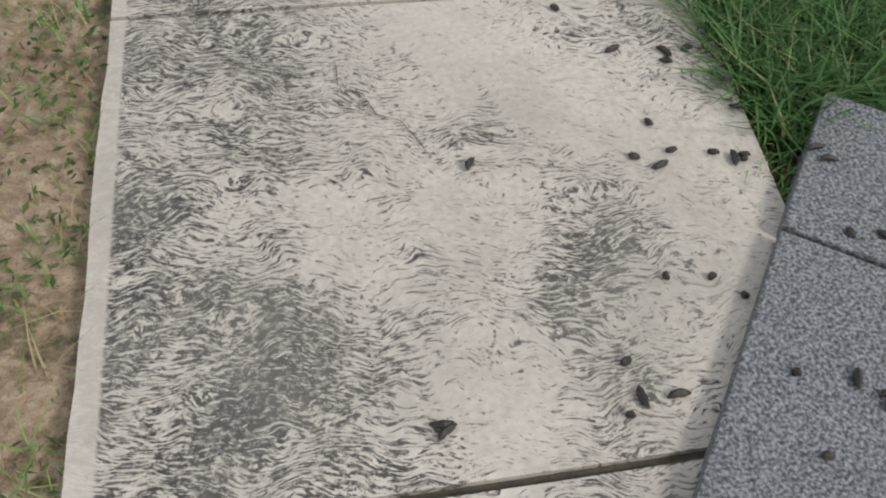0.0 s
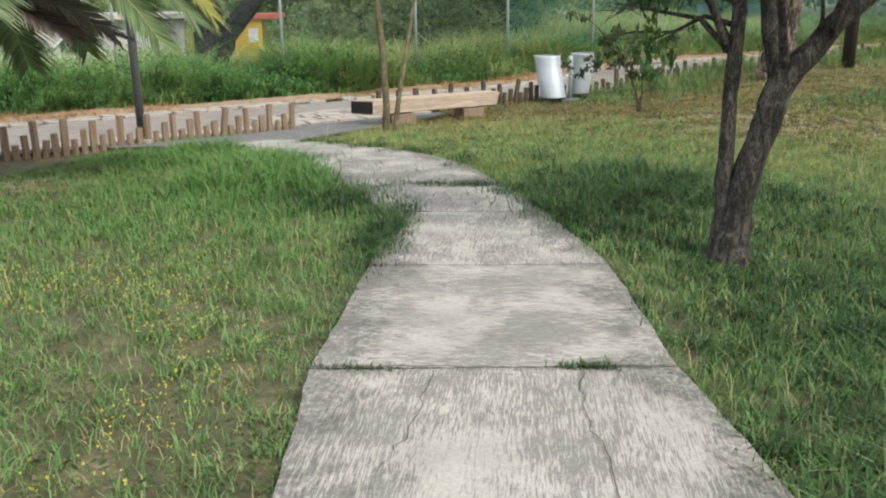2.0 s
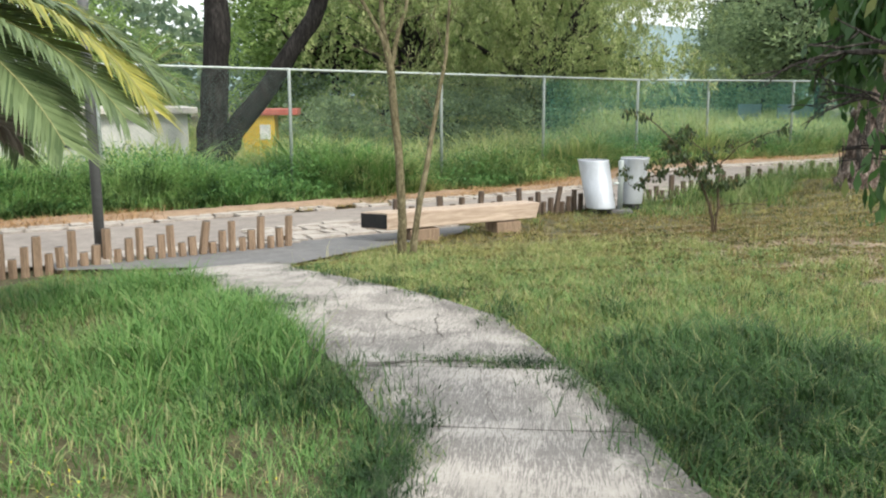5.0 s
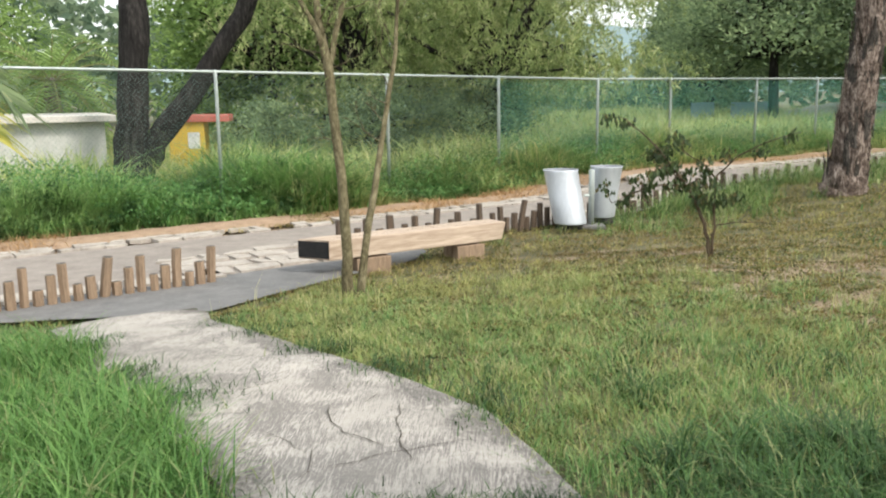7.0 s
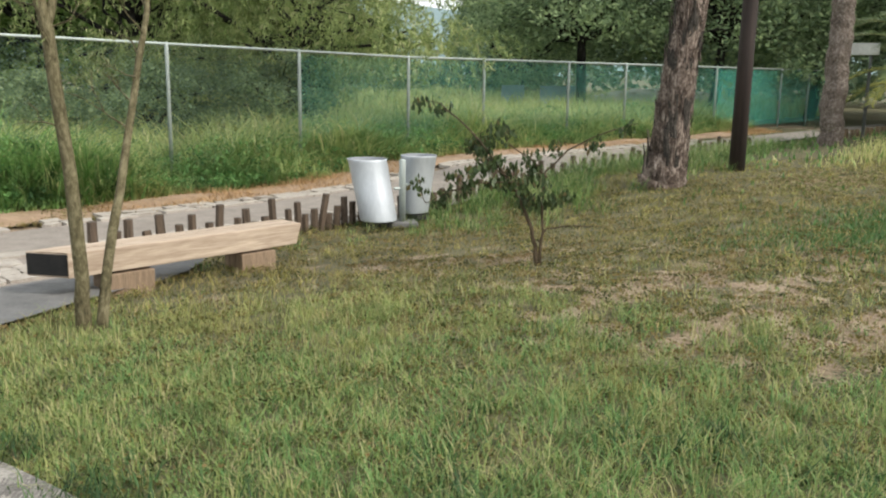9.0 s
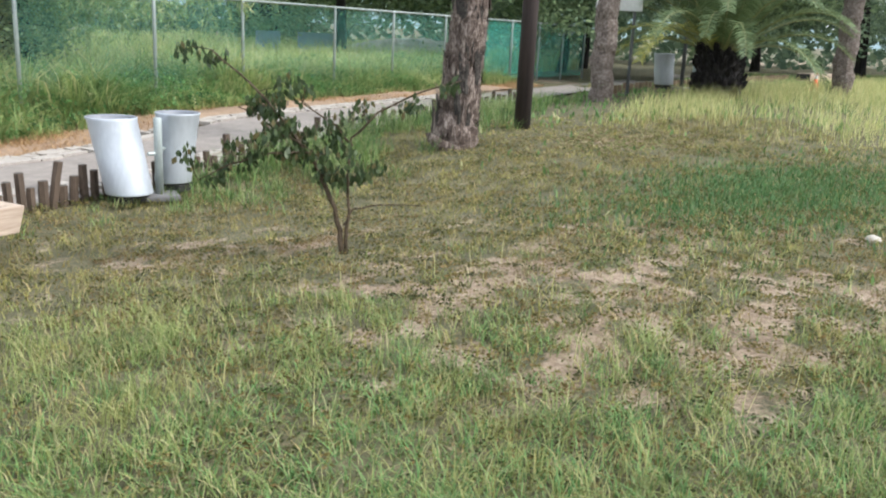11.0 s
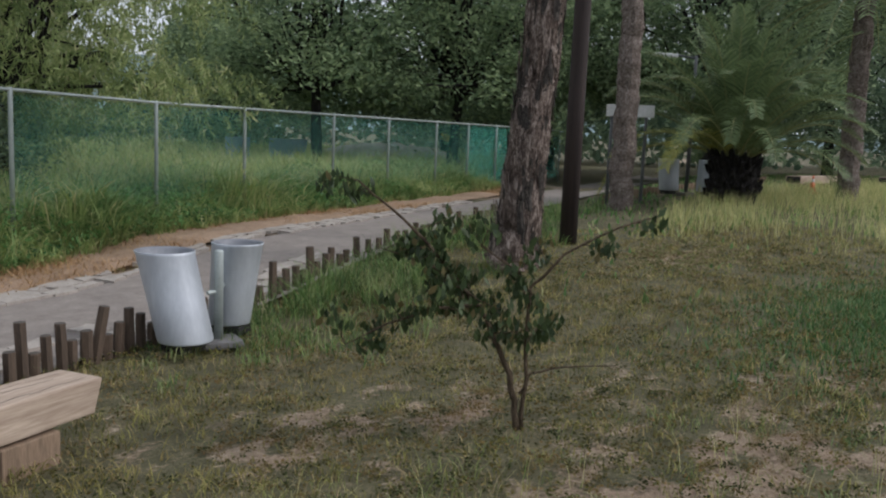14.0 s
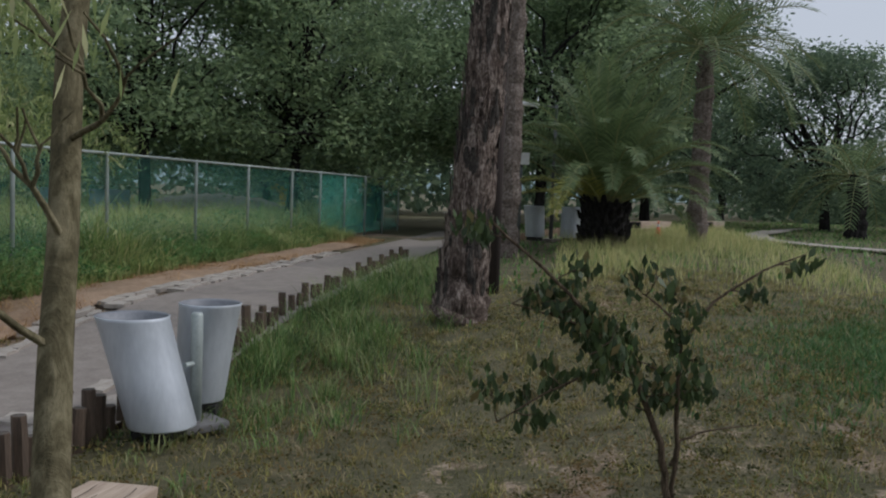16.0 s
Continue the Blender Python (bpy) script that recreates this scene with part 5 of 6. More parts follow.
def back_tree(x, y, tall, wide, leaf, bark, count, seed, label, size=(0.16, 0.05), hang=0.6, lean=0.0, name="background_tree", trunk_r=0.2, low=0.22):
    """A spreading tree: trunk, limbs to uneven clumps of leaves, gaps between the clumps."""
    rng, nrng = random.Random(seed), np.random.default_rng(seed)
    root = thing(name, label, "tree", (x, y, hz(x, y)))
    bm = bmesh.new()
    fork = Vector((lean, 0.2 * lean, tall * 0.27))
    tube(bm, bent(rng, (0, 0, -0.2), fork, 4, 0.12), [trunk_r * k for k in (1.25, 1.0, 0.9, 0.85, 0.75)], 9, False, 0.08, seed)
    clumps = []
    drooping = hang > 1
    many = 60 if drooping else 84 if wide > 5 else 34
    for i in range(many):
        a, q = rng.uniform(0, 6.283), rng.uniform(0, 1)
        rr = wide * 0.5 * math.sqrt(rng.uniform(0.05, 1)) * math.sin(math.pi * min(0.96, 0.22 + 0.72 * q)) ** 0.7
        clumps.append((Vector((fork.x + math.cos(a) * rr, math.sin(a) * rr, tall * (low + (0.97 - low) * q))), wide * (rng.uniform(0.08, 0.16) if many > 40 else rng.uniform(0.09, 0.17))))
    for i, (c, r) in enumerate(clumps):
        if i % 2 == 0:
            mid = fork.lerp(c, 0.5) + Vector((rng.uniform(-.3, .3), rng.uniform(-.3, .3), 0.05 * tall))
            mid += Vector((rng.uniform(-1, 1), rng.uniform(-1, 1), rng.uniform(-0.6, 0.3))) * 0.09 * wide
            pts = bent(rng, fork, mid, 3, 0.35)[:-1] + bent(rng, mid, c, 4, 0.4)
            k = trunk_r * rng.uniform(0.2, 0.5)
            tube(bm, pts, [k * (1 - 0.8 * j / len(pts)) for j in range(len(pts))], 5, False, 0.05, i)
    part("trunk", bm, bark, root, smooth=True)
    share = np.array([r for _, r in clumps]) ** 2
    cen, rad = np.array([tuple(c) for c, _ in clumps]), np.array([r for _, r in clumps])
    if drooping:
        # hanging strings of narrow leaves, each string swaying a little outwards
        per = 22
        strings = count // per
        pick = nrng.choice(len(clumps), strings, p=share / share.sum())
        off = unit(nrng.normal(0, 1, (strings, 3))) * (rad[pick] * nrng.uniform(0.3, 1.2, strings))[:, None] * (1.2, 1.2, 0.6)
        start, drop = cen[pick] + off, nrng.uniform(0.2, 1.2, strings) * hang * 0.45
        sway = unit(off * (1, 1, 0) + nrng.normal(0, 0.1, (strings, 3))) * nrng.uniform(0.1, 0.75, (strings, 1))
        t = np.tile(np.linspace(0, 1, per), strings)
        p = np.repeat(start, per, 0) + np.repeat(sway, per, 0) * np.sin(t * 1.6)[:, None] - np.stack([0 * t, 0 * t, np.repeat(drop, per) * t ** 1.3], 1)
        p += nrng.normal(0, 0.045, p.shape)
        ways = nrng.normal(0, 0.8, p.shape) - np.array([0, 0, 1.0])
    else:
        pick = nrng.choice(len(clumps), count, p=share / share.sum())
        off = unit(nrng.normal(0, 1, (count, 3))) * (rad[pick] * nrng.uniform(0.1, 1.2, count) ** 0.8)[:, None]
        p = cen[pick] + off * (1.25, 1.25, 0.6)
        if hang:
            p[:, 2] -= nrng.uniform(0, 1, count) ** 2.5 * hang * 0.8
        ways = nrng.normal(0, 1, (count, 3)) * (1, 1, 0.5) - np.array([0, 0, 0.4])
    p[:, 2] = np.maximum(p[:, 2], 0.15)
    link_mesh("crown", leaf_mesh("crown", p, ways, size[0], size[1], nrng), leaf, root, "", False)
    return root


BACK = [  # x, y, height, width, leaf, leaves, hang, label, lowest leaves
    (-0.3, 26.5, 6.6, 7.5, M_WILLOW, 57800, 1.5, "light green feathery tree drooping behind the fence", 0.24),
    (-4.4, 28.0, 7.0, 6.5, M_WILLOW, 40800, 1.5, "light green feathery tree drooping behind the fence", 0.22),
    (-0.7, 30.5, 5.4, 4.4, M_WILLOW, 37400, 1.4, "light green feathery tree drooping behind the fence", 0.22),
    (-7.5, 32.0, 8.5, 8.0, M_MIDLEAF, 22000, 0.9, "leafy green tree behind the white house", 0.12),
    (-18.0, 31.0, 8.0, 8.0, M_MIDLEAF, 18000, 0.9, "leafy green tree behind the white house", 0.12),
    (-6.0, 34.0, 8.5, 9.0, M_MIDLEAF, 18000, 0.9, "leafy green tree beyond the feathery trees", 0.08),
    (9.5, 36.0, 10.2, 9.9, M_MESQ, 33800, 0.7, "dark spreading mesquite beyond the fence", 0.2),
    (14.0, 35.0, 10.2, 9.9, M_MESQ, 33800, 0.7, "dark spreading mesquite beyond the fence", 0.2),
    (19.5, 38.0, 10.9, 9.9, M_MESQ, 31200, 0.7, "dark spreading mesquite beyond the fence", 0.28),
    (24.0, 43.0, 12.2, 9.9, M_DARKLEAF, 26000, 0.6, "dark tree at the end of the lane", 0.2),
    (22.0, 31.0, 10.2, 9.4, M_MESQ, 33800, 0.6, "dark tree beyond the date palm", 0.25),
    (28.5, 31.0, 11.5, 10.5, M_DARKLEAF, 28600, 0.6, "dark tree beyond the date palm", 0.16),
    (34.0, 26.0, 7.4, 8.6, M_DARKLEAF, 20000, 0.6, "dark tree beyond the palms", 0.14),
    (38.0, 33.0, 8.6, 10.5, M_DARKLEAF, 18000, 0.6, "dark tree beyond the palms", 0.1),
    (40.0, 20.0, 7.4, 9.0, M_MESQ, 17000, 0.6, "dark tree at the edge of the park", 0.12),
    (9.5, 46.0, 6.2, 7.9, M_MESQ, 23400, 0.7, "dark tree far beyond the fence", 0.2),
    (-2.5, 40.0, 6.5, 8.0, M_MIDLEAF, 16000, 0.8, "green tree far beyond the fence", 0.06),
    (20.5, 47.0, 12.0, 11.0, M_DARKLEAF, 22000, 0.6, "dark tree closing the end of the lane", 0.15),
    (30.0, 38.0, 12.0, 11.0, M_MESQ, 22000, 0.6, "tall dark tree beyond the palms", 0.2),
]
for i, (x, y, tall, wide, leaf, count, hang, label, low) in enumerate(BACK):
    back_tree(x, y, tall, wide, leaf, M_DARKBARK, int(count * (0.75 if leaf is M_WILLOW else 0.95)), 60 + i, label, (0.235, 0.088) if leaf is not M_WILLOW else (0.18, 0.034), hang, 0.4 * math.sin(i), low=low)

for i, (x, y, tall, wide) in enumerate(((-3.2, 25.2, 1.7, 3.2), (-0.6, 25.6, 1.9, 3.4), (-6.0, 26.0, 1.6, 2.6))):
    back_tree(x, y, tall, wide, M_MESQ, M_DARKBARK, 7000, 160 + i, "dark green bush growing behind the fence", (0.12, 0.05), 0.1, 0.0, "bush", 0.06, 0.05)

# dense far wood that closes the view
def far_wood():
    nrng = np.random.default_rng(77)
    cs = []
    n = 52000
    a = nrng.uniform(-1.0, 1.9, n)          # bearing, clockwise from +y
    rad = nrng.uniform(58, 75, n)
    x, y = np.sin(a) * rad, np.cos(a) * rad
    top = 7.5 + 2.5 * np.sin(a * 9) + 1.5 * np.sin(a * 23 + 1)
    top = top * (1 - 0.62 * ss(0.86, 1.0, a))
    gap = ss(0.035, 0.075, np.abs(a - 0.10))
    top = top * (0.22 + 0.78 * gap)
    z = nrng.uniform(0, 1, n) ** 0.8 * top
    me = leaf_mesh("far_wood", np.stack([x, y, z], 1), nrng.normal(0, 1, (n, 3)), 0.7, 0.4, nrng)
    stuff("far_wood", me, M_DARKLEAF, "dark belt of distant trees closing the park", "trees")


far_wood()


def hill():
    bm = bmesh.new()
    prev = None
    for i in range(61):
        a = -1.2 + 2.4 * i / 60
        r = 1500
        top = 70 + 55 * math.sin(a * 3.1 + 1.35) + 14 * noise.noise(Vector((a * 9, 0, 0)))
        p = [bm.verts.new((r * math.sin(a), r * math.cos(a), -5)), bm.verts.new((r * 1.1 * math.sin(a), r * 1.1 * math.cos(a), max(8, top)))]
        if prev:
            bm.faces.new((prev[0], p[0], p[1], prev[1]))
        prev = p
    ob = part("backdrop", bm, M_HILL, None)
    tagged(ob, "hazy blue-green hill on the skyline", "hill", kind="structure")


hill()


# ---------------------------------------------------------------- small buildings beyond the fence
def white_house():
    root = thing("low_house", "low grey-white rendered house with a pale eave behind the fence", "house", (-10.6, 19.6, -0.3), 28)
    bm = bmesh.new()
    box(bm, 7.0, 4.0, 1.32, (-0.6, 2.0, 0.66), 0.01)
    part("wall", bm, M_PLASTER, root)
    bm = bmesh.new()
    box(bm, 7.4, 4.5, 0.13, (-0.6, 2.0, 1.39), 0.02)
    part("roof", bm, M_EAVE, root, "pale flat roof slab")
    bm = bmesh.new()
    box(bm, 0.5, 0.06, 0.45, (0.4, -0.02, 0.85), 0.01)
    part("window", bm, M_DARKSTEEL, root, "small dark window")
    bm = bmesh.new()
    tube(bm, [(0.0, -0.06, 0.75), (0.55, -0.06, 1.25)], [0.04, 0.04], 6)
    part("brace", bm, M_WHITE, root, "pale slanting brace")


white_house()


def kiosk():
    root = thing("painted_kiosk", "small yellow kiosk with a faded red flat roof", "kiosk", (-7.15, 23.2, -0.3), 12)
    bm = bmesh.new()
    box(bm, 0.75, 0.9, 1.25, (0, 0, 0.62), 0.02)
    part("body", bm, M_YELLOW, root)
    bm = bmesh.new()
    box(bm, 1.35, 1.1, 0.15, (0.25, 0, 1.32), 0.02)
    part("roof", bm, M_RED, root, "faded red roof slab")
    bm = bmesh.new()
    box(bm, 0.25, 0.03, 0.35, (0.15, -0.46, 0.85), 0.01)
    part("window", bm, M_WHITE, root, "pale window")


kiosk()


def yard():
    nrng = random.Random(9)
    for x, y, w, label in ((9.2, 38.0, 1.6, "pale blue site panel leaning in the far yard"), (7.6, 38.6, 1.0, "pale blue site panel leaning in the far yard")):
        root = thing("site_panel", label, "panel", (x, y, hz(x, y)), 20)
        bm = bmesh.new()
        box(bm, w, 0.06, 1.0, (0, 0, 0.6), 0.01)
        part("sheet", bm, M_BLUE, root)
        for sx in (-w * 0.4, w * 0.4):
            bm = bmesh.new()
            box(bm, 0.06, 0.08, 1.0, (sx, 0.07, 0.5), 0.005)
            part("leg", bm, M_WHITE, root)
    bm = bmesh.new()
    bmesh.ops.create_grid(bm, x_segments=26, y_segments=12, size=1.0)
    for v in bm.verts:
        q = max(0, 1 - v.co.x ** 2) * max(0, 1 - v.co.y ** 2)
        v.co = Vector((v.co.x * 3.6, v.co.y * 1.8, 1.1 * q ** 0.5 + 0.16 * noise.noise(v.co * 5)))
    ob = part("rubble_heap", bm, M_RUBBLE, None)
    ob.location = (14.2, 40.5, -0.15)
    tagged(ob, "pale heap of rubble in the yard beyond the fence", "heap")
    root = thing("yellow_digger_arm", "yellow machine arm resting on the rubble heap", "machine", (16.6, 40.0, 0.0), 25)
    bm = bmesh.new()
    box(bm, 1.0, 0.22, 0.24, (0, 0, 1.25), 0.03, pose(0, 0, 0, 0, 12, 0))
    part("boom", bm, M_YELLOW, root)
    bm = bmesh.new()
    box(bm, 0.22, 0.2, 1.25, (0.45, 0, 0.62), 0.03)
    part("dipper", bm, M_YELLOW, root)


yard()


def far_path():
    bm = bmesh.new()
    ribbon(bm, [(34, 27), (28, 25.2), (23.5, 23.6), (20.2, 21.6), (19.0, 19.4), (18.6, 16.5), (18.5, 12)], 1.0, 0.03)
    tagged(part("far_path", bm, M_FLAG, None), "pale concrete footpath curving across the far lawn", "path", kind="structure")


far_path()


def sign_board():
    x, y = 10.75, 22.75
    root = thing("notice_board", "pale notice board on two grey posts beside a palm", "sign", (x, y, hz(x, y)), -40)
    for sx in (-0.06, 0.62):
        bm = bmesh.new()
        tube(bm, [(sx, 0, -0.1), (sx, 0, 1.0), (sx, 0, 1.95)], [0.035, 0.035, 0.03], 8)
        part("post", bm, M_LAMPPOLE, root, smooth=True)
    bm = bmesh.new()
    box(bm, 0.95, 0.05, 0.24, (0.3, -0.05, 1.84), 0.01)
    part("board", bm, M_WHITE, root, "chalky white board")


sign_board()


def traffic_cone():
    x, y = 17.7, 23.3
    root = thing("traffic_cone", "orange traffic cone standing on the far lane", "traffic cone", (x, y, hz(x, y)))
    bm = bmesh.new()
    box(bm, 0.38, 0.38, 0.04, (0, 0, 0.02), 0.01)
    part("base", bm, M_CONE, root)
    bm = bmesh.new()
    tube(bm, [(0, 0, 0.03), (0, 0, 0.3), (0, 0, 0.46)], [0.15, 0.095, 0.065], 14)
    part("body", bm, M_CONE, root, smooth=True)
    bm = bmesh.new()
    tube(bm, [(0, 0, 0.455), (0, 0, 0.6)], [0.066, 0.042], 14)
    part("collar", bm, M_WHITE, root, "white reflective collar", smooth=True)
    bm = bmesh.new()
    tube(bm, [(0, 0, 0.595), (0, 0, 0.74)], [0.043, 0.02], 14)
    part("tip", bm, M_CONE, root, smooth=True)
    root.matrix_basis = root.matrix_basis @ Matrix.Diagonal((0.6, 0.6, 0.6, 1))


traffic_cone()
copy_thing(bpy.data.objects["timber_beam_bench"], pose(24.5, 25.6, hz(24.5, 25.6), 0, 0, 20))
copy_thing(bpy.data.objects["timber_beam_bench"], pose(20.2, 25.2, hz(20.2, 25.2), 0, 0, 10))
# far bins on the lawn
fx, fy = 13.2, 23.62
for dx, dy, t in ((0.0, 0.0, 185), (0.72, -0.42, 15)):
    litter_bin(fx + dx, fy + dy, hz(fx, fy) + 0.09, 6, t, None, "distant galvanised litter bin beside the date palm")

# ---------------------------------------------------------------- grass
G_RNG = np.random.default_rng(123)
LY, LX = np.array([p[0] for p in LEFT]), np.array([p[1] for p in LEFT])
RY, RX = np.array([p[0] for p in RIGHT]), np.array([p[1] for p in RIGHT])


def free_ground(x, y, over=0.0):
    """True where grass may stand: off the path, the slabs, the apron and the lane."""
    ragged = over * (0.2 + lump(x, y, 3.0, 5) * 1.2)
    on_path = (y > -2.6) & (y < 11.2) & (x > np.interp(y, LY, LX) + ragged * 0.6) & (x < np.interp(y, RY, RX) - ragged)
    u, d = road_ud(x, y)
    apron = (u > -0.4) & (u < 4.8) & (d < np.interp(u, APRON_U, APRON_D)) & (d > -0.5)
    lane = (d < 0.12 - 0.60 * ss(4.2, 4.8, u)) & (d > -2.75)
    ky, kx = (x - 0.86) * 0.5 + (y + 0.54) * 0.866, (x - 0.86) * 0.866 - (y + 0.54) * 0.5
    kerb = (ky < 1.16) & (kx > -0.0) & (kx < 1.3) & (ky > -1.7)
    return ~(on_path | apron | lane | kerb)


def scatter(n, x0, x1, y0, y1):
    return G_RNG.uniform(x0, x1, n), G_RNG.uniform(y0, y1, n)


def grass_patch(name, n, area, mat, label, tall, wide, keep, lean=0.5, over=0.0):
    x, y = scatter(n, *area)
    k = free_ground(x, y, over) & (G_RNG.uniform(0, 1, n) < keep(x, y))
    x, y = x[k], y[k]
    t = tall(x, y) * G_RNG.uniform(0.55, 1.25, len(x))
    w = wide * G_RNG.uniform(0.7, 1.3, len(x))
    stuff(name, blade_mesh(name, x, y, height(x, y) - 0.05, t + 0.035, w, G_RNG, lean), mat, label, "grass")


def lushness(x, y):
    """1 in the long green grass: right of the path, under the shade tree, the tongue on its left."""
    r = np.exp(-(((x - 2.0) / 1.3) ** 2 + ((y - 3.0) / 3.0) ** 2)) + np.exp(-(((x - 0.8) / 1.1) ** 2 + ((y - 7.2) / 1.6) ** 2)) + np.exp(-(((x + 2.2) / 1.3) ** 2 + ((y - 6.6) / 1.3) ** 2)) + np.exp(-(((x - 1.8) / 0.6) ** 2 + ((y - 1.2) / 1.0) ** 2))
    return np.clip(r, 0, 1)


def tufts(name, n, per, area, mat, label, tall, wide, keep, lean, reach, over=0.0):
    """Grass in tufts: blades gathered round scattered centres, each tuft of its own height."""
    cx, cy = scatter(n, *area)
    k = G_RNG.uniform(0, 1, n) < keep(cx, cy)
    cx, cy = cx[k], cy[k]
    ch = tall(cx, cy) * G_RNG.uniform(0.5, 1.4, len(cx))
    x = np.repeat(cx, per) + G_RNG.normal(0, reach, len(cx) * per)
    y = np.repeat(cy, per) + G_RNG.normal(0, reach, len(cx) * per)
    t = np.repeat(ch, per) * G_RNG.uniform(0.5, 1.2, len(x))
    k = free_ground(x, y, over)
    x, y, t = x[k], y[k], t[k]
    stuff(name, blade_mesh(name, x, y, height(x, y) - 0.045, t + 0.025, wide * G_RNG.uniform(0.7, 1.3, len(x)), G_RNG, lean), mat, label, "grass")


def creeping(name, n, area, size, keep, label, mat=M_CREEP):
    """Small flat leaves of creeping plants close to the ground."""
    x, y = scatter(n, *area)
    k = free_ground(x, y, 0.05) & (G_RNG.uniform(0, 1, n) < keep(x, y))
    x, y = x[k], y[k]
    z = height(x, y) - 0.03 + 0.045 * lump(x, y, 7.0, 71) * G_RNG.uniform(0.1, 1, len(x))
    stuff(name, leaf_mesh(name, np.stack([x, y, z], 1), G_RNG.normal(0, 1, (len(x), 3)) * (1, 1, 0.45), size, size * 0.5, G_RNG), mat, label, "ground cover")


def near_lawn(x, y):
    return green_side(x, y) * (1 - 0.8 * ss(9.6, 11.6, y + 0.45 * np.maximum(x - 1, 0)))


def green_side(x, y):
    """Share of green lawn: full near the path, falling on the dry field."""
    return np.clip(1 - 1.1 * bare(x, y), 0.02, 1)


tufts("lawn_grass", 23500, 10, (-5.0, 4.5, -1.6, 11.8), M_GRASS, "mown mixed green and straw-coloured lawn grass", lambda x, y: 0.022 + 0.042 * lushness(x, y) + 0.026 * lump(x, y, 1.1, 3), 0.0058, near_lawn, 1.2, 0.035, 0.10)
tufts("lawn_grass", 14000, 9, (-5.0, 11.0, 8.4, 19.5), M_FIELD, "thin mown lawn grass, half dried out", lambda x, y: 0.02 + 0.028 * lump(x, y, 1.1, 3), 0.007, lambda x, y: 0.85 * green_side(x, y) * (0.25 + 0.75 * ss(9.4, 11.2, y + 0.35 * np.maximum(x - 1, 0) + 1.2 * lump(x, y, 1.3, 44) - 0.6)), 1.3, 0.05)
def long_keep(x, y):
    return np.clip(lushness(x, y) * 1.6 - 0.25, 0, 1) * ss(0.12, 0.45, lump(x, y, 2.0, 62)) * ss(1.4, 2.4, y) * (1 - ss(8.6, 9.8, y))


tufts("long_grass", 4200, 14, (-4.2, -0.5, -0.4, 9.5), M_LUSH, "long lush green grass beside the path", lambda x, y: 0.03 + 0.055 * lushness(x, y) * (0.5 + lump(x, y, 2.2, 61)), 0.0075, long_keep, 1.5, 0.04, 0.12)
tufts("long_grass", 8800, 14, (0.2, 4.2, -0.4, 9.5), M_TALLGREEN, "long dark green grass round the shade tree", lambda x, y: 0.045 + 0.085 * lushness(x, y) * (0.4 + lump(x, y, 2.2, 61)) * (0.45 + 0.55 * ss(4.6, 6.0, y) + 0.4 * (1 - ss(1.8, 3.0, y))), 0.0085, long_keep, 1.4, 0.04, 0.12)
tufts("lawn_grass", 9000, 9, (-2.2, 5.0, 7.0, 12.6), M_HAY, "fine yellow-green lawn grass going to seed", lambda x, y: 0.035 + 0.045 * lump(x, y, 1.4, 34), 0.0052, lambda x, y: np.clip(1 - 1.6 * bare(x, y), 0, 1) * ss(7.0, 8.0, y) * (1 - 0.85 * ss(11.0, 12.6, y + 0.6 * np.maximum(x - 0.6, 0))), 1.2, 0.05, 0.06)
tufts("long_grass", 3300, 15, (-4.4, -1.0, 6.2, 10.0), M_LUSH, "tall bright green grass leaning over the path", lambda x, y: 0.10 + 0.10 * lump(x, y, 2.0, 66), 0.0085, lambda x, y: np.exp(-(np.maximum(0.0, np.interp(y, LY, LX) - 0.55 - x) / 0.7) ** 2) * ss(6.2, 7.0, y) * (1 - ss(9.0, 9.9, y)) * (x < np.interp(y, LY, LX) + 0.12) * ss(0.15, 0.4, lump(x, y, 2.6, 67)), 1.15, 0.045, 0.16)
tufts("edge_grass", 2900, 14, (0.9, 2.9, -0.4, 2.6), M_DEEP, "thick dark green grass overhanging the path", lambda x, y: 0.085 + 0.05 * lump(x, y, 2.2, 64), 0.0095, lambda x, y: (1 - ss(1.7, 2.6, y)) * ss(0.30, 0.46, x * 0.35 + y * 0.85 - 0.35), 1.3, 0.04, 0.03)
tufts("dry_grass", 16000, 10, (-4.0, 9.5, -1.6, 17.0), M_DRY, "short dry straw-coloured grass tufts", lambda x, y: 0.022 + 0.03 * lump(x, y, 3, 9), 0.005, lambda x, y: np.clip(bare(x, y) * 0.9 * ss(0.36, 0.6, 0.4 * lump(x, y, 6, 47) + 0.6 * lump(x, y, 24, 48)) + 0.22 * lump(x, y, 0.8, 8), 0, 1), 1.6, 0.03)
tufts("seed_stalks", 2600, 3, (-3.0, 6.5, 3.0, 12.0), M_SEEDY, "thin pale seed stalks standing over the lawn", lambda x, y: 0.14 + 0.06 * lump(x, y, 2, 9), 0.003, lambda x, y: 0.5 * lump(x, y, 1.2, 83), 0.5, 0.04)
creeping("bare_patch_weeds", 160000, (0.0, 8.0, 8.6, 13.5), 0.022, lambda x, y: np.clip(bare(x, y) * 2, 0, 1) * ss(0.42, 0.62, 0.4 * lump(x, y, 6.5, 91) + 0.6 * lump(x, y, 21, 92)), "small brown-green weeds dotted over bare earth")
creeping("clover_cover", 80000, (-4.5, 4.5, -1.4, 10.5), 0.019, lambda x, y: np.clip(0.9 - bare(x, y), 0.06, 1) * ss(0.25, 0.6, lump(x, y, 4.5, 72)), "small clover-like leaves creeping through the lawn", M_CLOVER)
